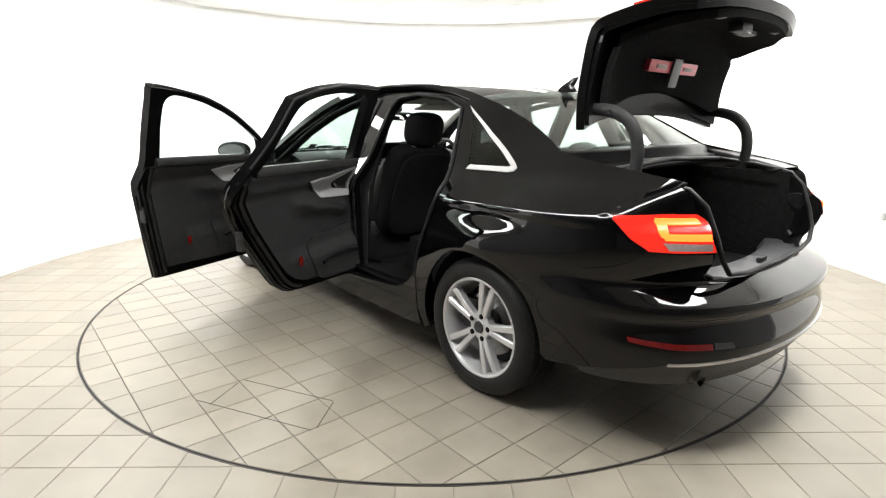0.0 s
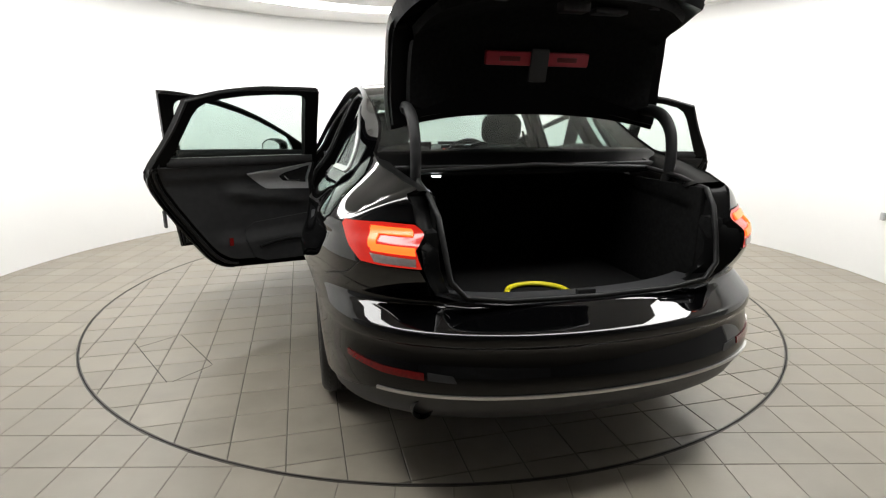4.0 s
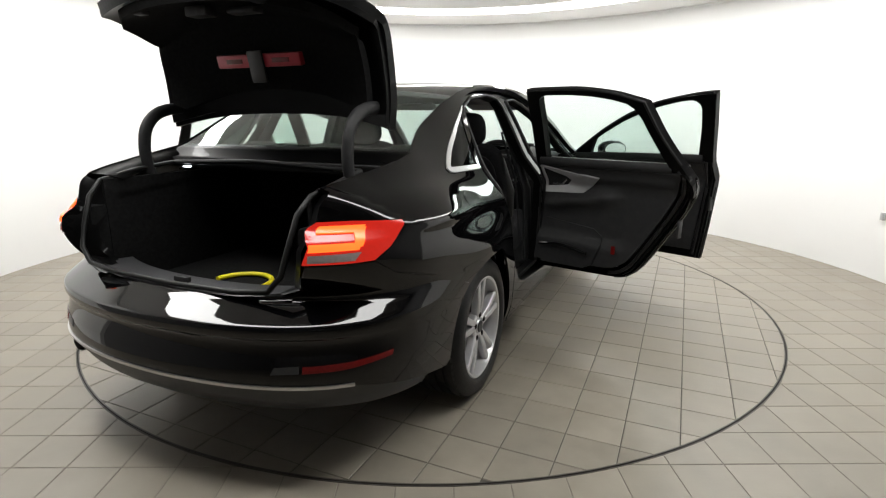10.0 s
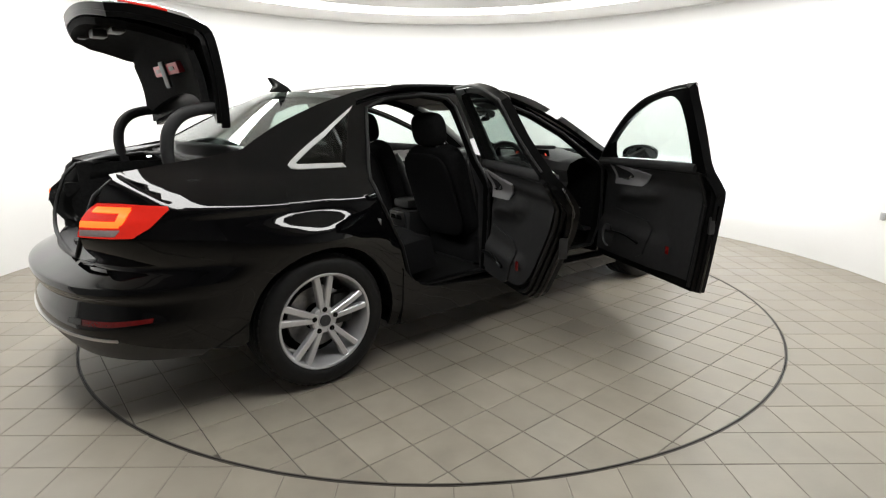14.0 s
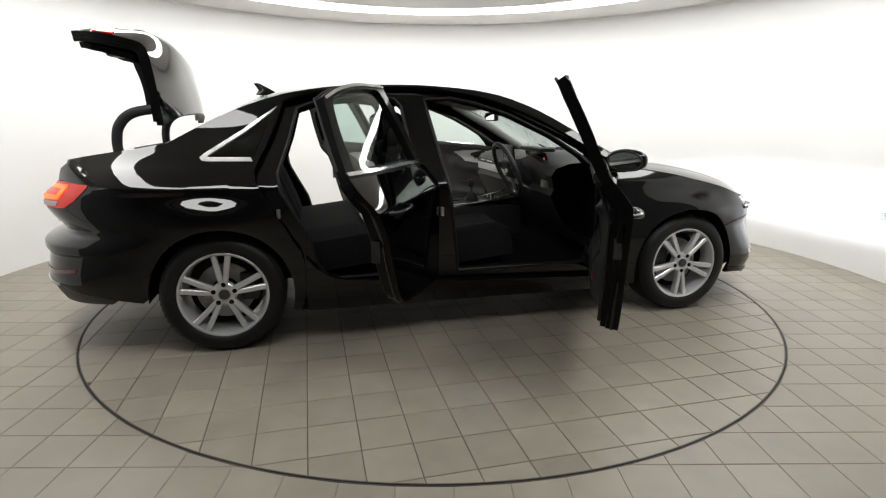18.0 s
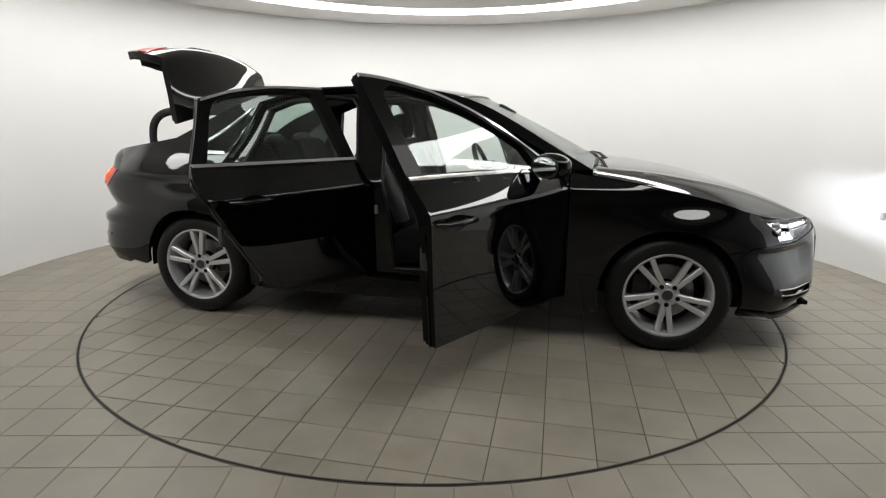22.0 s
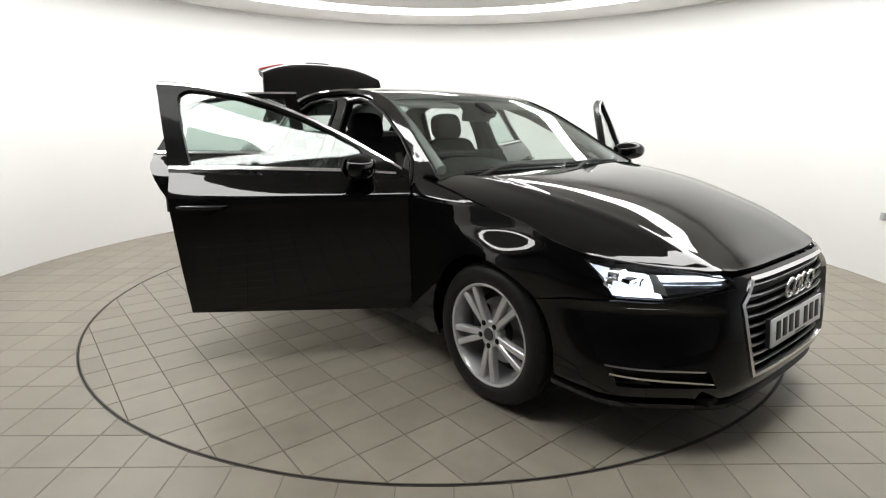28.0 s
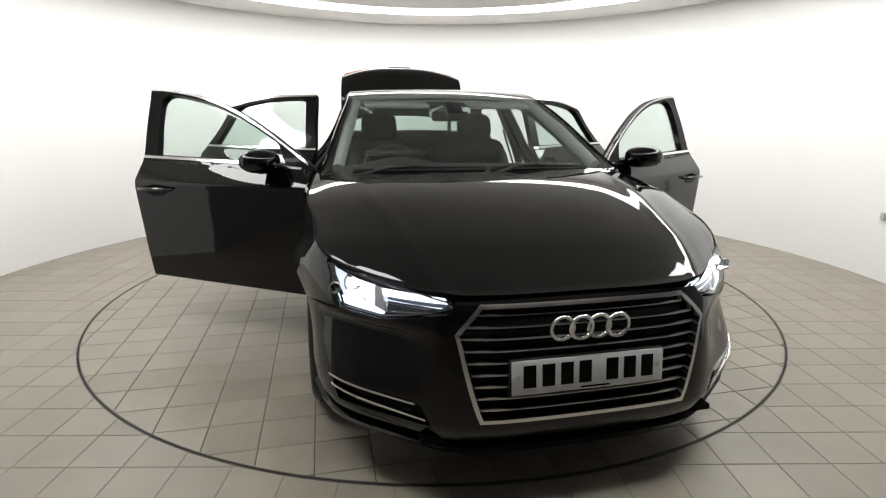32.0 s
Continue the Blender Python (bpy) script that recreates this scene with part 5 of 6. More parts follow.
part("boot_floor", box((1.02, 1.04, 0.02), (-1.76, 0, 0.536), 0.006), FELT, car, "black carpeted boot floor")
for sg in (-1, 1):
    side_wall = box((0.88, 0.02, 0.45), (-1.70, sg * 0.515, 0.765), 0.006)
    part("boot_side_lining", side_wall, FELT, car)
    part("lashing_eye", lathe([(0.012, 0.0), (0.016, 0.003), (0.012, 0.006)], "Z", 14, (-2.12, sg * 0.40, 0.547)), SATIN, car)
    if sg > 0:
        part("boot_lamp", box((0.02, 0.032, 0.005), (-1.80, 0.42, 1.018), 0.002), WHITE_LAMP, car, "small lit boot lamp")
for sg in (-1, 1):
    # made-up dark block that closes a bright see-through hole by the gutter
    part("boot_gap_filler", box((0.50, 0.10, 0.05), (-1.85, sg * 0.555, 0.935), 0.01, Matrix.Rotation(radians(-5), 4, "Y")), FELT, car)
    part("boot_corner_lining", box((0.12, 0.05, 0.30), (-2.15, sg * 0.535, 0.74), 0.02), FELT, car)
part("boot_front_wall", box((0.03, 1.3, 0.52), (-1.26, 0, 0.80)), FELT, car)
sill_trim = panel(tail(1, 0.07), [(-0.62, 0.58), (0.62, 0.58), (0.62, 0.640), (0.3, 0.633), (-0.3, 0.633), (-0.62, 0.640)], 0.05, 0.02, gap=0, flip=True)
part("loading_sill", sill_trim, PLASTIC, car)
bm = bmesh.new()
rows = []
for i in range(25):
    y = -0.50 + i / 24.0
    x = tail()(tail_a(y, 0.648), 0.648)[0]
    e = 0.012 * (abs(y) / 0.5) ** 4
    rows.append([bm.verts.new(p) for p in ((x - 0.004, y, 0.640 + e), (x + 0.016, y, 0.651 + e), (x + 0.040, y, 0.648 + e), (x + 0.065, y * 0.97, 0.652 + e), (x + 0.155, y * 0.95, 0.645 + e), (x + 0.18, y * 0.94, 0.61), (x + 0.18, y * 0.94, 0.55))])
for a, b in zip(rows, rows[1:]):
    for k in range(6):
        bm.faces.new((a[k], b[k], b[k + 1], a[k + 1]))
bmesh.ops.recalc_face_normals(bm, faces=bm.faces)
part("loading_edge", smooth(bm, 20), GREY_PLASTIC, car, "dark grey loading edge trim")
part("lock_striker", box((0.02, 0.07, 0.02), (-2.235, 0, 0.662), 0.005), PLASTIC, car)

# lower valance, bright strip and tailpipes
half = [(tail_ax(-1.90, 0.33), 0.33), (tail_ax(-2.05, 0.342), 0.342), (tail_a(0.70, 0.388), 0.388)]
poly = [(-a, z) for a, z in half] + half[::-1] + [(tail_ax(-1.95, 0.295), 0.295), (tail_a(0.64, 0.290), 0.290), (tail_a(0.5, 0.280), 0.280), (0, 0.275), (-tail_a(0.5, 0.280), 0.280), (-tail_a(0.64, 0.290), 0.290), (-tail_ax(-1.95, 0.295), 0.295)]
part("rear_valance", panel(tail(1, 0.008), poly, 0.04, 0.02, gap=0.001, flip=True), GREY_PLASTIC, bumper_rear, "matt dark grey rear valance")
strip = [(tail_a(y, 0.39), 0.386) for y in (-0.72, -0.5, -0.25, 0, 0.25, 0.5, 0.72)] + [(tail_a(y, 0.39), 0.396) for y in (0.72, 0.5, 0.25, 0, -0.25, -0.5, -0.72)]
part("bright_strip", panel(tail(1, -0.006), strip, 0.03, 0.016, gap=0, flip=True), SATIN, bumper_rear, "slim bright bumper strip")
part("tailpipe", lathe([(0.028, 0.12), (0.034, 0.12), (0.036, 0.0), (0.034, -0.004), (0.030, 0.002), (0.028, 0.12)], "X", 28, (-2.284, 0.585, 0.324)), PIPE, car, "round exhaust tailpipe")
part("silencer", box((0.25, 0.5, 0.14), (-2.0, 0.35, 0.30), 0.05), DARK_METAL, car)

# ---- boot lid, standing open ----
lid_cx = spl((0.0, -1.600), (0.2, -1.624), (0.42, -1.668), (0.56, -1.722), (0.62, -1.768), (0.68, -1.84), (0.82, -1.97), (0.93, -2.07), (1.0, -2.135))
lid_cz = spl((0.0, 1.258), (0.2, 1.385), (0.42, 1.535), (0.56, 1.655), (0.62, 1.700), (0.68, 1.716), (0.82, 1.716), (0.93, 1.706), (1.0, 1.690))
lid_sx = spl((0.0, -1.672), (0.2, -1.676), (0.42, -1.692), (0.56, -1.712), (0.62, -1.742), (0.68, -1.80), (0.82, -1.91), (0.93, -2.01), (1.0, -2.075))
lid_sz = spl((0.0, 1.190), (0.2, 1.315), (0.42, 1.478), (0.56, 1.575), (0.62, 1.606), (0.68, 1.622), (0.82, 1.645), (0.93, 1.658), (1.0, 1.657))
lid_w = spl((0.0, 0.585), (0.2, 0.596), (0.45, 0.590), (0.62, 0.578), (0.75, 0.565), (0.88, 0.535), (1.0, 0.485))


def lid(off=0.0, squeeze=1.0, swell=0.0):
    def S(u, v, off=off):
        off += swell * math.exp(-((u - 0.56) / 0.15) ** 2)
        b = abs(v) ** 2.6
        x = lid_cx(u) + (lid_sx(u) - lid_cx(u)) * b
        z = lid_cz(u) + (lid_sz(u) - lid_cz(u)) * b
        k = ease(u, 0.35, 0.8)
        return (x - off * (1 - 0.75 * k), v * lid_w(u) * squeeze, z - off * k)
    return S


boot_lid = part("boot_lid", panel(lid(), [(0, -1), (1, -1), (1, 1), (0, 1)], 0.045, 0.035, gap=0.0, flip=True), PAINTED, car, "black boot lid raised fully open")
part("lid_frame", panel(lid(0.05, 0.97, 0.02), [(0.03, -1), (0.98, -1), (0.98, 1), (0.03, 1)], 0.06, 0.02, gap=0.0), [TRIM_BLACK, TRIM_BLACK], boot_lid)
part("lid_lining", panel(lid(0.085, 0.86, 0.045), [(0.10, -0.9), (0.16, -1), (0.9, -1), (0.96, -0.8), (0.96, 0.8), (0.9, 1), (0.16, 1), (0.10, 0.9), (0.13, 0.5), (0.15, 0), (0.13, -0.5)], 0.06, 0.03, gap=0.0), FELT, boot_lid, "black felt lining inside the lid")
case = Matrix.Translation((-1.752, 0, 1.462)) @ Matrix.Rotation(radians(-14), 4, "Y")
part("warning_triangle_case", box((0.03, 0.432, 0.052), bevel=0.006, rot=case), RED_CASE, boot_lid, "flat red warning triangle case")
for y in (-0.12, 0.12):
    part("case_window", box((0.004, 0.085, 0.018), bevel=0.002, rot=case @ Matrix.Translation((-0.016, y, 0))), mat("dark_red", (0.16, 0.01, 0.012), 0.3, scale=40, vary=0.1), boot_lid)
part("case_strap", box((0.014, 0.075, 0.125), bevel=0.006, rot=case @ Matrix.Translation((-0.022, 0, -0.022))), GREY_PLASTIC, boot_lid, "dark grey retaining strap")
part("lid_latch", box((0.06, 0.10, 0.035), (-2.03, 0.0, 1.600), 0.008), DARK_METAL, boot_lid)
part("lid_pull", box((0.055, 0.125, 0.02), (-1.985, -0.16, 1.600), 0.008), GREY_PLASTIC, boot_lid, "grey pull handle in the lid")
for y in (-0.3, 0.27):
    part("lid_buffer", box((0.035, 0.05, 0.02), (-2.06, y, 1.612), 0.006), GREY_PLASTIC, boot_lid)
for sg in (-1, 1):
    lens = [(0.76, sg * 0.56), (0.76, sg * 0.97), (0.88, sg * 0.97), (0.90, sg * 0.60)]
    part("lid_light", panel(lid(-0.006), lens, 0.05, 0.006, gap=0, flip=True), RED_LENS, boot_lid, "red inner tail light on the lid")
part("lid_lip", panel(lid(-0.004), [(0.955, -0.98), (1.0, -0.98), (1.0, 0.98), (0.955, 0.98)], 0.05, 0.01, gap=0, flip=True), SATIN, boot_lid)
for k in range(4):
    c = Vector(lid(-0.008)(0.715, (-0.084 + 0.056 * k) / 0.6))
    part("badge_ring", sweep([c + Vector((0.032 * math.sin(a), 0.032 * math.cos(a), 0)) for a in [i * 2 * math.pi / 24 for i in range(25)]], 0.005, 6), CHROME, boot_lid, "bright linked ring of the badge")

# roof aerial
fin = bmesh.new()
base = [(-1.10, 0.0), (-1.13, 0.012), (-1.19, 0.018), (-1.235, 0.012), (-1.245, 0.0), (-1.235, -0.012), (-1.19, -0.018), (-1.13, -0.012)]
lo = [fin.verts.new((x, y, 1.372)) for x, y in base]
up = [fin.verts.new((-1.20 + (x + 1.18) * 0.25 - 0.035, y * 0.2, 1.372 + 0.075 + 0.01 * (-(x + 1.18)))) for x, y in base]
mid = [fin.verts.new((x * 0.62 - 1.19 * 0.38, y * 0.5, 1.402)) for x, y in base]
for a, b in ((lo, mid), (mid, up)):
    for i in range(8):
        fin.faces.new((a[i], a[(i + 1) % 8], b[(i + 1) % 8], b[i]))
fin.faces.new(up)
bmesh.ops.recalc_face_normals(fin, faces=fin.faces)
part("roof_aerial", smooth(fin, 50), PAINT, car, "small black fin aerial")
# ---- cabin ----
FRONT_HOLE = [(0.70, 0.365), (-0.115, 0.365), (-0.15, 0.70), (-0.195, 1.0), (-0.262, 1.338), (-0.10, door_top(-0.10) - 0.034), (0.05, door_top(0.05) - 0.036), (0.25, door_top(0.25) - 0.040), (0.5, door_top(0.5) - 0.05), (0.68, 1.02), (0.765, 0.93), (0.775, 0.75), (0.76, 0.50)]
REAR_HOLE = [(-0.345, 0.365), (-0.86, 0.365), (-0.915, 0.45), (-0.955, 0.60), (-1.03, 0.74), (-1.09, 0.86), (-1.10, 0.95), (-1.04, 1.10), (-0.985, 1.285), (-0.85, door_top(-0.85) - 0.04), (-0.6, door_top(-0.6) - 0.04), (-0.44, 1.342), (-0.40, 1.30), (-0.36, 1.0), (-0.345, 0.70)]
OUT = [(0.86, 0.24), (0.86, 0.955)] + [(x, door_top(x) + 0.006) for x in (0.86, 0.7, 0.5, 0.25, 0.0, -0.3, -0.6, -0.85, -1.06)] + [(x - 0.015, z) for x, z in QUARTER_EDGE[1:]] + [(-1.0, 0.24)]
for sg in (-1, 1):
    def S_in(x, z, sg=sg):
        return (x, sg * (width(x, z) - 0.05), z)
    fr = part("door_frame", panel(S_in, OUT, 0.045, 0.045, holes=[FRONT_HOLE, REAR_HOLE], gap=0, flip=sg > 0), [PAINT, TRIM_BLACK], car, "black door apertures with the centre pillar")
    for hole in (FRONT_HOLE, REAR_HOLE):
        loop = [Vector((x, sg * (width(x, z) - 0.046), z)) for x, z in resample(hole, 0.06)]
        part("aperture_seal", sweep(loop + loop[:1], 0.009, 6, cap=False), RUBBER, fr)
    for a, b in ((0.62, -0.10), (-0.38, -0.84)):
        part("sill_plate", box((abs(a - b), 0.04, 0.006), ((a + b) / 2, sg * 0.80, 0.356), 0.002), SATIN, fr, "satin sill plate")
    for x, zz in ((-0.215, 0.72), (-1.105, 0.74)):
        part("striker", box((0.02, 0.03, 0.05), (x, sg * (width(x, zz) - 0.045), zz), 0.006), SATIN, fr)
    # inner pillar trims
    part("a_pillar_trim", sweep([(0.90, sg * 0.72, 0.98), (0.55, sg * 0.645, 1.17), (0.22, sg * 0.575, 1.325)], [0.03, 0.035, 0.03], 8), HEADLINING, car)
    part("b_pillar_trim", sweep([(-0.25, sg * 0.76, 0.36), (-0.27, sg * 0.74, 0.80), (-0.30, sg * 0.655, 1.05), (-0.34, sg * 0.53, 1.33)], [0.08, 0.06, 0.05, 0.035], 8, squash=0.35, up=(0, 1, 0)), PLASTIC, car)
    part("seat_belt", sweep([(-0.29, sg * 0.57, 1.15), (-0.275, sg * 0.67, 0.85), (-0.24, sg * 0.70, 0.45)], 0.022, 6, squash=0.08, up=(0, 1, 0)), CLOTH, car)

part("carpet", box((1.85, 1.56, 0.03), (-0.06, 0, 0.30), 0.01), FELT, car)
part("headlining", panel(lambda x, v: tuple(Vector(roof_top(x, v)) - Vector((0, 0, 0.035))), [(-1.05, -0.93), (0.22, -0.93), (0.22, 0.93), (-1.05, 0.93)], 0.08, 0.01, gap=0), HEADLINING, car, "pale grey roof lining")
part("bulkhead", box((0.03, 1.5, 0.70), (0.92, 0, 0.60)), FELT, car)


def cushion(size, at, tilt=0.0, bevel=0.04, wings=0.0):
    """A padded block with soft edges and raised side bolsters."""
    bm = bmesh.new()
    bmesh.ops.create_grid(bm, x_segments=8, y_segments=10, size=0.5)
    top = bm.verts[:]
    ext = bmesh.ops.extrude_face_region(bm, geom=bm.faces[:])
    up = [v for v in ext["geom"] if isinstance(v, bmesh.types.BMVert)]
    for v in up:
        r = max(abs(v.co.x), abs(v.co.y)) * 2
        v.co.z = 1.0 - 0.35 * max(0, r - 0.7) ** 2 / 0.09 * 0.6 + wings * max(0, (abs(v.co.y) * 2 - 0.55)) * 1.2 * (1 - max(0, r - 0.85) * 3)
        v.co.x *= 0.97
        v.co.y *= 0.97
    bmesh.ops.recalc_face_normals(bm, faces=bm.faces)
    bmesh.ops.transform(bm, matrix=Matrix.Translation(at) @ Matrix.Rotation(radians(tilt), 4, "Y") @ Matrix.Diagonal((*size, 1)), verts=bm.verts)
    return smooth(bm, 60)


def pad(size, at, tilt, power=0.5):
    """A stuffed pad: a rounded block with bulging faces."""
    bm = bmesh.new()
    bmesh.ops.create_uvsphere(bm, u_segments=28, v_segments=18, radius=1.0)
    def q(v):
        return math.copysign(abs(v) ** power, v)
    for v in bm.verts:
        x, y, z = v.co
        r = math.hypot(x, y)
        cx, cy = (x / r, y / r) if r > 1e-6 else (0, 0)
        k = r ** power
        v.co = (q(cx) * k, q(cy) * k, q(z))
    bmesh.ops.transform(bm, matrix=Matrix.Translation(at) @ Matrix.Rotation(radians(tilt), 4, "Y") @ Matrix.Diagonal((size[0] / 2, size[1] / 2, size[2] / 2, 1)), verts=bm.verts)
    return smooth(bm, 80)


for sg in (-1, 1):
    y = sg * 0.37
    seat = part("front_seat", cushion((0.52, 0.50, 0.20), (0.06, y, 0.36), -6, wings=0.25), CLOTH, car, "dark cloth front seat with a pale piping line")
    part("backrest", pad((0.15, 0.47, 0.60), (-0.285, y, 0.79), -20, 0.4), CLOTH, seat)
    for s in (-1, 1):
        part("bolster", sweep([(-0.14, y + s * 0.205, 0.60), (-0.19, y + s * 0.215, 0.76), (-0.29, y + s * 0.19, 0.98)], [0.045, 0.055, 0.035], 10), LEATHER, seat)
    part("seat_shell", pad((0.03, 0.44, 0.56), (-0.37, y, 0.76), -20, 0.5), CLOTH, seat)
    part("headrest", pad((0.12, 0.265, 0.205), (-0.405, y, 1.165), -12, 0.62), CLOTH, seat)
    for s in (-1, 1):
        part("headrest_post", sweep([(-0.375, y + s * 0.055, 1.02), (-0.395, y + s * 0.055, 1.10)], 0.007, 8), CHROME, seat)
    part("headrest_collar", box((0.05, 0.17, 0.018), (-0.382, y, 1.068), 0.006), SATIN, seat)
    part("seat_base", box((0.45, 0.40, 0.10), (0.03, y, 0.36), 0.02), PLASTIC, seat)

bench = part("rear_seat", cushion((0.52, 1.30, 0.22), (-0.83, 0, 0.36), -7, wings=0.05), CLOTH, car, "dark cloth rear bench")
for y, w in ((-0.44, 0.50), (0.0, 0.34), (0.44, 0.50)):
    part("backrest", pad((0.14, w, 0.60), (-1.16, y, 0.78), -22, 0.4), CLOTH, bench)
    part("headrest", pad((0.09, 0.25 if w > 0.4 else 0.22, 0.10), (-1.305, y, 1.06), -14, 0.65), LEATHER, bench)
part("parcel_shelf", box((0.42, 1.24, 0.025), (-1.47, 0, 1.030), 0.008, Matrix.Rotation(radians(-4), 4, "Y")), FELT, car, "black rear parcel shelf")

# dashboard
prof = [(0.96, 0.96), (0.80, 0.985), (0.62, 0.975), (0.53, 0.945), (0.50, 0.90), (0.52, 0.82), (0.50, 0.78), (0.54, 0.70), (0.60, 0.60), (0.75, 0.45), (0.95, 0.45)]
bm = bmesh.new()
rows = []
for i in range(25):
    y = -0.74 + 1.48 * i / 24
    hump = 0.045 * math.exp(-((y + 0.37) / 0.17) ** 2)
    rows.append([bm.verts.new((x - (0.02 * math.exp(-((y + 0.37) / 0.2) ** 2) if z > 0.9 and x < 0.7 else 0), y, z + (hump if z > 0.93 and x < 0.85 else 0) - 0.01 * (y / 0.74) ** 2)) for x, z in prof])
for a, b in zip(rows, rows[1:]):
    for k in range(len(prof) - 1):
        bm.faces.new((a[k], a[k + 1], b[k + 1], b[k]))
bmesh.ops.recalc_face_normals(bm, faces=bm.faces)
dash = part("dashboard", smooth(bm, 40), PLASTIC, car, "black dashboard with a long silver decor strip")
part("decor_strip", box((0.012, 0.98, 0.055), (0.506, 0.24, 0.845), 0.004), SILVER, dash, "satin silver dashboard strip")
part("vent_strip", box((0.014, 0.92, 0.035), (0.503, 0.25, 0.895), 0.004), TRIM_BLACK, dash)
for k in range(5):
    part("vent_slat", box((0.012, 0.10, 0.006), (0.497, -0.10 + 0.17 * k, 0.895), 0.002), SATIN, dash)
part("centre_display", box((0.014, 0.22, 0.125), (0.500, 0.0, 0.985), 0.006, Matrix.Rotation(radians(-8), 4, "Y")), SCREEN, dash, "upright display screen")
part("instrument_binnacle", box((0.10, 0.36, 0.025), (0.56, -0.37, 1.035), 0.01), PLASTIC, dash)
part("instrument_face", box((0.01, 0.33, 0.11), (0.565, -0.37, 0.965), 0.004, Matrix.Rotation(radians(-20), 4, "Y")), SCREEN, dash)
for y, m in ((-0.27, DIAL_RED), (-0.47, DIAL_RED), (-0.37, DIAL_BLUE)):
    ring = [(0.552, y + 0.042 * math.cos(a), 0.966 + 0.042 * math.sin(a)) for a in [i * 2 * math.pi / 24 for i in range(20)]]
    part("dial_ring", sweep(ring, 0.0025, 6, up=(1, 0, 0)), m, dash)
part("climate_panel", box((0.03, 0.24, 0.05), (0.53, 0.0, 0.745), 0.006), TRIM_BLACK, dash)
part("headlamp_switch", box((0.02, 0.09, 0.05), (0.515, -0.62, 0.83), 0.006), SATIN, dash)

# steering wheel
wc = Vector((0.352, -0.365, 0.905))
tilt = Matrix.Translation(wc) @ Matrix.Rotation(radians(-24), 4, "Y")
rim = [tilt @ Vector((0, 0.178 * math.cos(a), 0.178 * math.sin(a))) for a in [i * 2 * math.pi / 40 for i in range(41)]]
wheel = part("steering_wheel", sweep(rim, 0.0155, 10, up=(1, 0, 0.4)), LEATHER, car, "black leather three-spoke steering wheel")
part("airbag_cover", box((0.05, 0.15, 0.13), bevel=0.025, rot=tilt @ Matrix.Translation((0.02, 0, -0.005)), segments=3), PLASTIC, wheel)
for a, b in (((0.01, 0.06, 0.0), (0.0, 0.172, 0.02)), ((0.01, -0.06, 0.0), (0.0, -0.172, 0.02)), ((0.01, 0.0, -0.06), (0.0, 0.0, -0.172))):
    part("wheel_spoke", sweep([tilt @ Vector(a), tilt @ Vector(b)], [0.026, 0.016], 8, squash=0.4, up=(1, 0, 0.4)), SATIN if a[1] == 0 else PLASTIC, wheel)
part("wheel_badge", lathe([(0.001, 0.0), (0.024, 0.0), (0.026, 0.004)], "X", 20, tilt @ Vector((-0.007, 0, 0))), SATIN, wheel)
part("steering_column", sweep([tilt @ Vector((0.04, 0, 0)), (0.56, -0.365, 0.82)], [0.05, 0.06], 12), PLASTIC, wheel)
for s in (-1, 1):
    part("column_stalk", sweep([tilt @ Vector((0.06, 0.04 * s, 0.02)), tilt @ Vector((0.05, 0.16 * s, 0.035))], [0.008, 0.011], 8), PLASTIC, wheel)

# centre console
console = part("centre_console", box((0.95, 0.24, 0.22), (0.10, 0, 0.51), 0.03), PLASTIC, car, "black centre console with bright trim")
part("console_deck", box((0.55, 0.20, 0.02), (0.28, 0, 0.632), 0.006, Matrix.Rotation(radians(-6), 4, "Y")), TRIM_BLACK, console)
for s in (-1, 1):
    part("console_edge", sweep([(0.0, s * 0.105, 0.625), (0.3, s * 0.108, 0.650), (0.52, s * 0.10, 0.70)], 0.006, 6), CHROME, console)
part("gear_gaiter", lathe([(0.055, 0.645), (0.035, 0.675), (0.014, 0.71)], "Z", 16, (0.22, 0, 0)), LEATHER, console)
part("gear_stick", sweep([(0.22, 0, 0.66), (0.215, 0, 0.745)], 0.008, 8), CHROME, console)
part("gear_knob", lathe([(0.001, 0.80), (0.018, 0.797), (0.025, 0.78), (0.022, 0.76), (0.012, 0.742), (0.001, 0.74)], "Z", 16, (0.212, 0, 0)), LEATHER, console)
part("control_knob", lathe([(0.001, 0.685), (0.024, 0.683), (0.027, 0.66), (0.027, 0.64)], "Z", 20, (0.36, -0.02, 0)), CHROME, console)
part("console_armrest", box((0.32, 0.17, 0.06), (-0.20, 0, 0.66), 0.02), LEATHER, console)
part("rear_vent_panel", box((0.02, 0.15, 0.12), (-0.385, 0, 0.55), 0.006, Matrix.Rotation(radians(-12), 4, "Y")), SATIN, console, "silver rear vent panel")
for k in range(2):
    part("rear_vent", box((0.012, 0.055, 0.035), (-0.397, -0.033 + 0.066 * k, 0.575), 0.003), TRIM_BLACK, console)

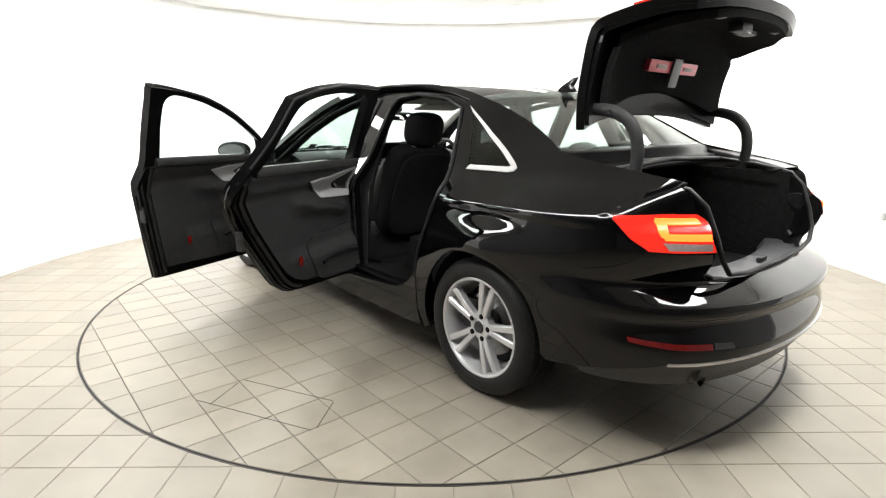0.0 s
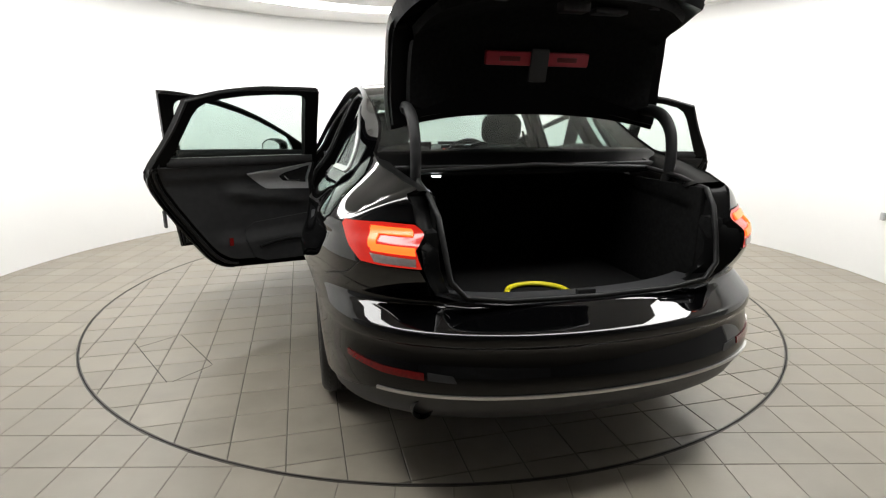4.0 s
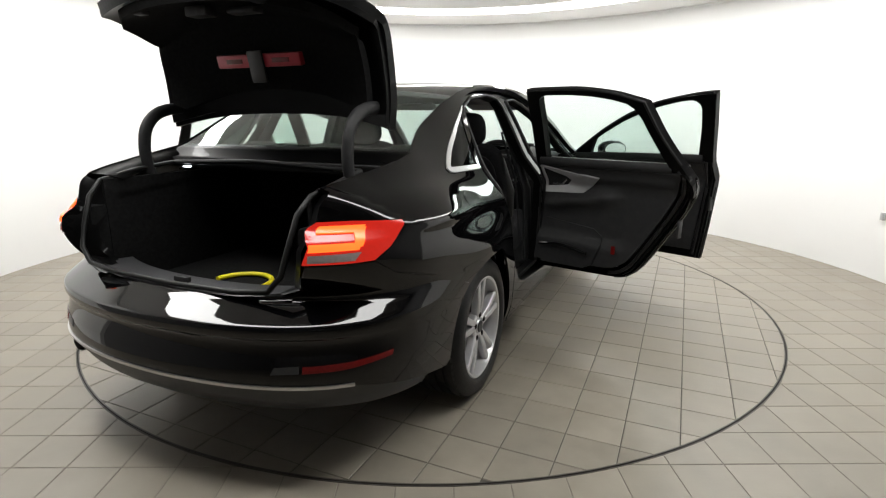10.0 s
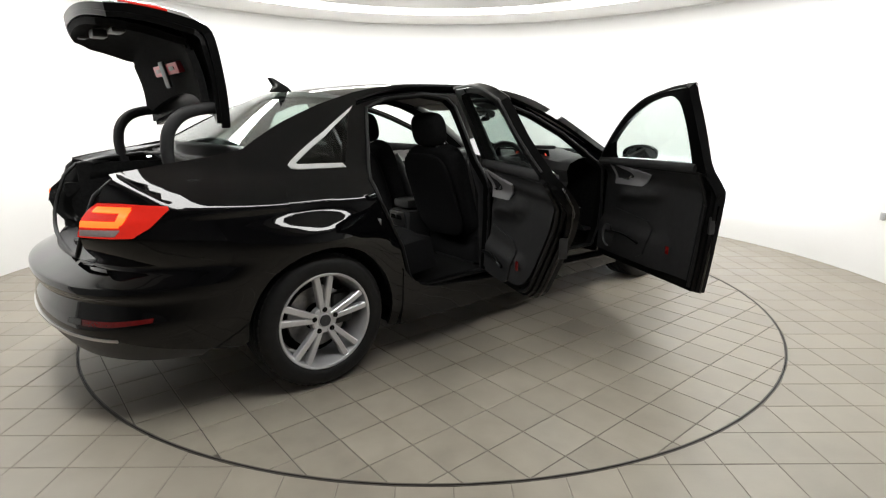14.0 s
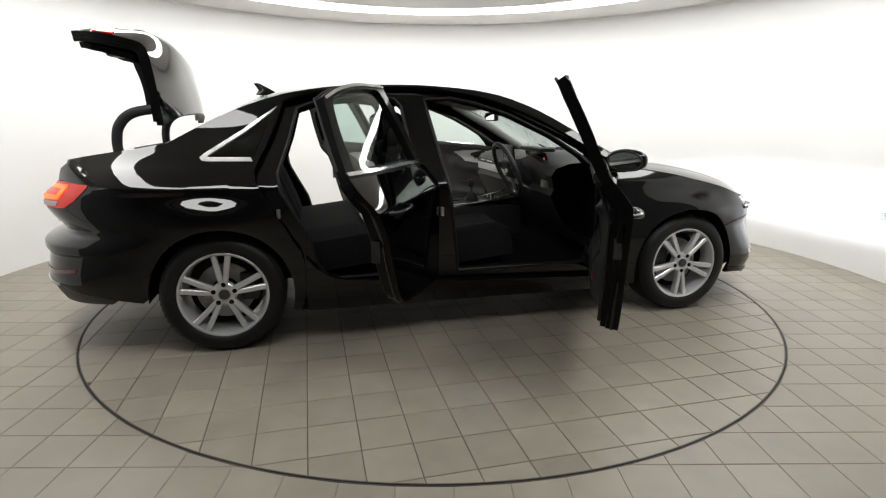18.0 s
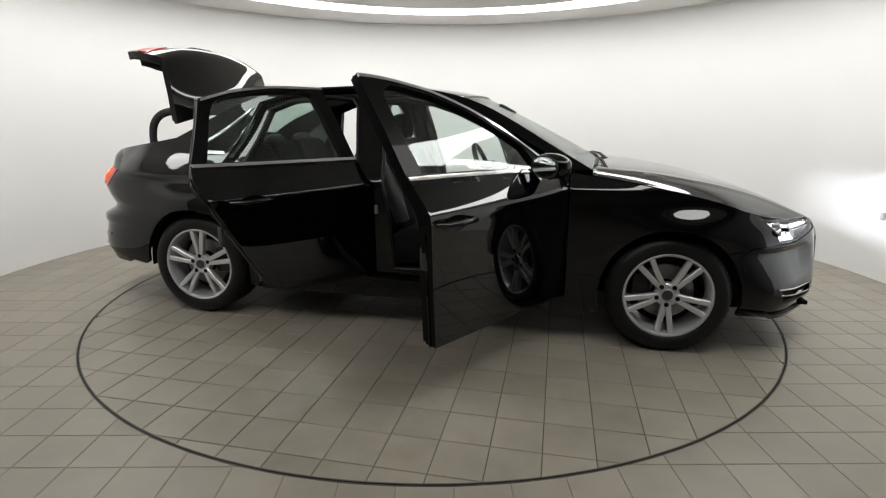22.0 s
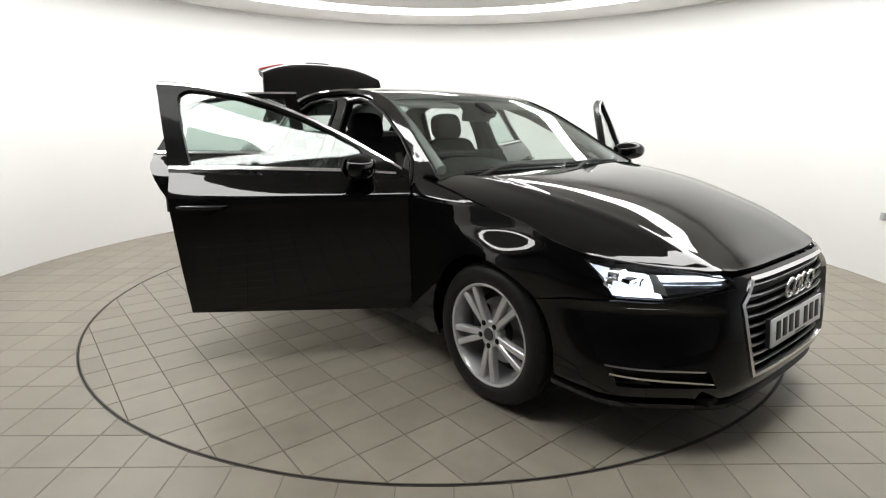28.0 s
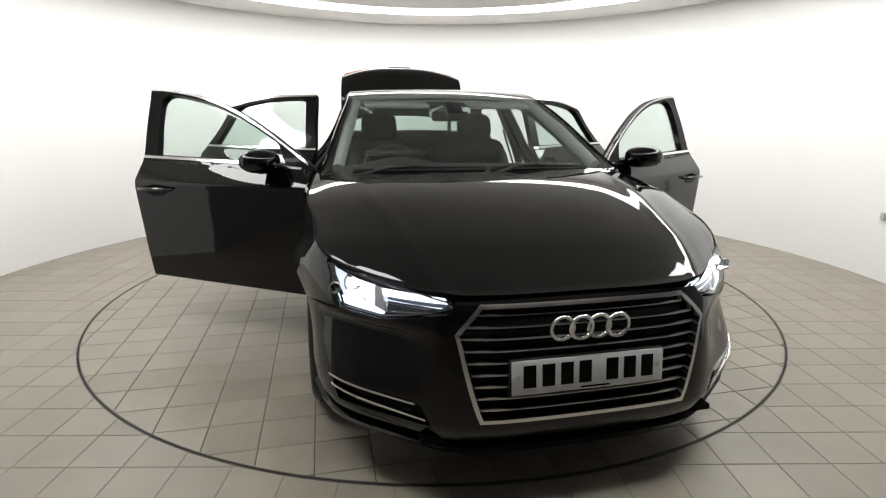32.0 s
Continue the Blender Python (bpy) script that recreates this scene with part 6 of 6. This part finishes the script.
# mirror on the windscreen
part("rear_view_mirror", box((0.03, 0.235, 0.062), (0.36, 0.0, 1.245), 0.014), PLASTIC, car, "black interior mirror")
part("mirror_face", box((0.003, 0.215, 0.048), (0.3435, 0.0, 1.245), 0.001), MIRROR, car)
part("sensor_housing", box((0.13, 0.10, 0.05), (0.44, 0.0, 1.283), 0.018, Matrix.Rotation(radians(28), 4, "Y")), PLASTIC, car)
for sg in (-1, 1):
    part("sun_visor", box((0.16, 0.40, 0.02), (0.27, sg * 0.33, 1.318), 0.008, Matrix.Rotation(radians(14), 4, "Y")), HEADLINING, car)
part("windscreen_sticker", box((0.002, 0.06, 0.06), Vector(screen_front(0.08, 0.55)) + Vector((-0.02, 0, 0)), 0, Matrix.Rotation(radians(-60), 4, "Y")), TRIM_BLACK, car)
# ---- loose things in the boot ----
strap = bmesh.new()
pts = [(-1.925 + 0.12 * math.cos(a), 0.03 + 0.125 * math.sin(a), 0.558) for a in [radians(-95 + 190 * i / 16) for i in range(17)]]
sweep(pts, 0.012, 8, bm=strap, squash=0.9)
strap_ob = tagged(part("tow_strap", strap, YELLOW), "curved yellow strap lying on the boot floor", "strap")
# ---- floor pieces ----
spare = []
for cell, c, area in tile_cells(0.0568 - 0.5, 0.0089 - 1.09 + 0.10625 + 1.0625, within(R_TABLE - 0.0095), 0.0040, 0.2, 0.2125):
    if math.hypot(*c) > 1.25:
        part("tile", tile_mesh([cell]), TILE_TURN, turntable)
    else:
        spare.append(cell)
tagged(part("inner_tile", tile_mesh(spare), TILE_TURN, turntable), kind="stuff")
spare, near = [], []
for cell, c, area in tile_cells(-0.037, -0.01875, beyond(R_TABLE + 0.0065, R_WALL), 0.0024, 0.2, 0.2025):
    ((near if c[1] < 0.95 and c[1] > -3.3 and math.hypot(*c) < 3.5 else spare)).append((cell, c))
near.sort(key=lambda q: q[1][1])
for cell, c in near[:300]:
    part("tile", tile_mesh([cell]), TILE, floor)
tagged(part("distant_tile", tile_mesh([cell for cell, c in near[300:] + spare]), TILE, floor), kind="stuff")
# dark outline of an old marking on the turntable
for (x0, y0), (x1, y1) in (((-0.60, 1.893), (-1.15, 1.61)), ((-0.545, 1.66), (-1.0, 1.428)), ((-1.15, 1.585), (-1.01, 1.43)), ((-0.68, 1.86), (-0.56, 1.69))):
    d = Vector((x1 - x0, y1 - y0, 0))
    part("scuff_line", box((d.length, 0.005, 0.0006), ((x0 + x1) / 2, (y0 + y1) / 2, 0.0004), 0, Matrix.Rotation(math.atan2(d.y, d.x), 4, "Z")), GROUT, turntable)


def motions():
    """The turntable carries the car round; both turn about the table's centre."""
    times = [0, 2, 4, 6, 8, 10, 12, 14, 16, 18, 20, 22, 24, 26, 28, 30, 32]
    turn = [(float(t), Matrix.Rotation(spin(t), 4, "Z")) for t in times]
    walk(turntable, turn)
    for thing in CARRIED:
        walk(thing, [(t, m @ Matrix.Translation(CAR_AT)) for t, m in turn])


CAR_AT = (0.0568, 0.0089, 0.0)
CARRIED = [car, strap_ob]
motions()
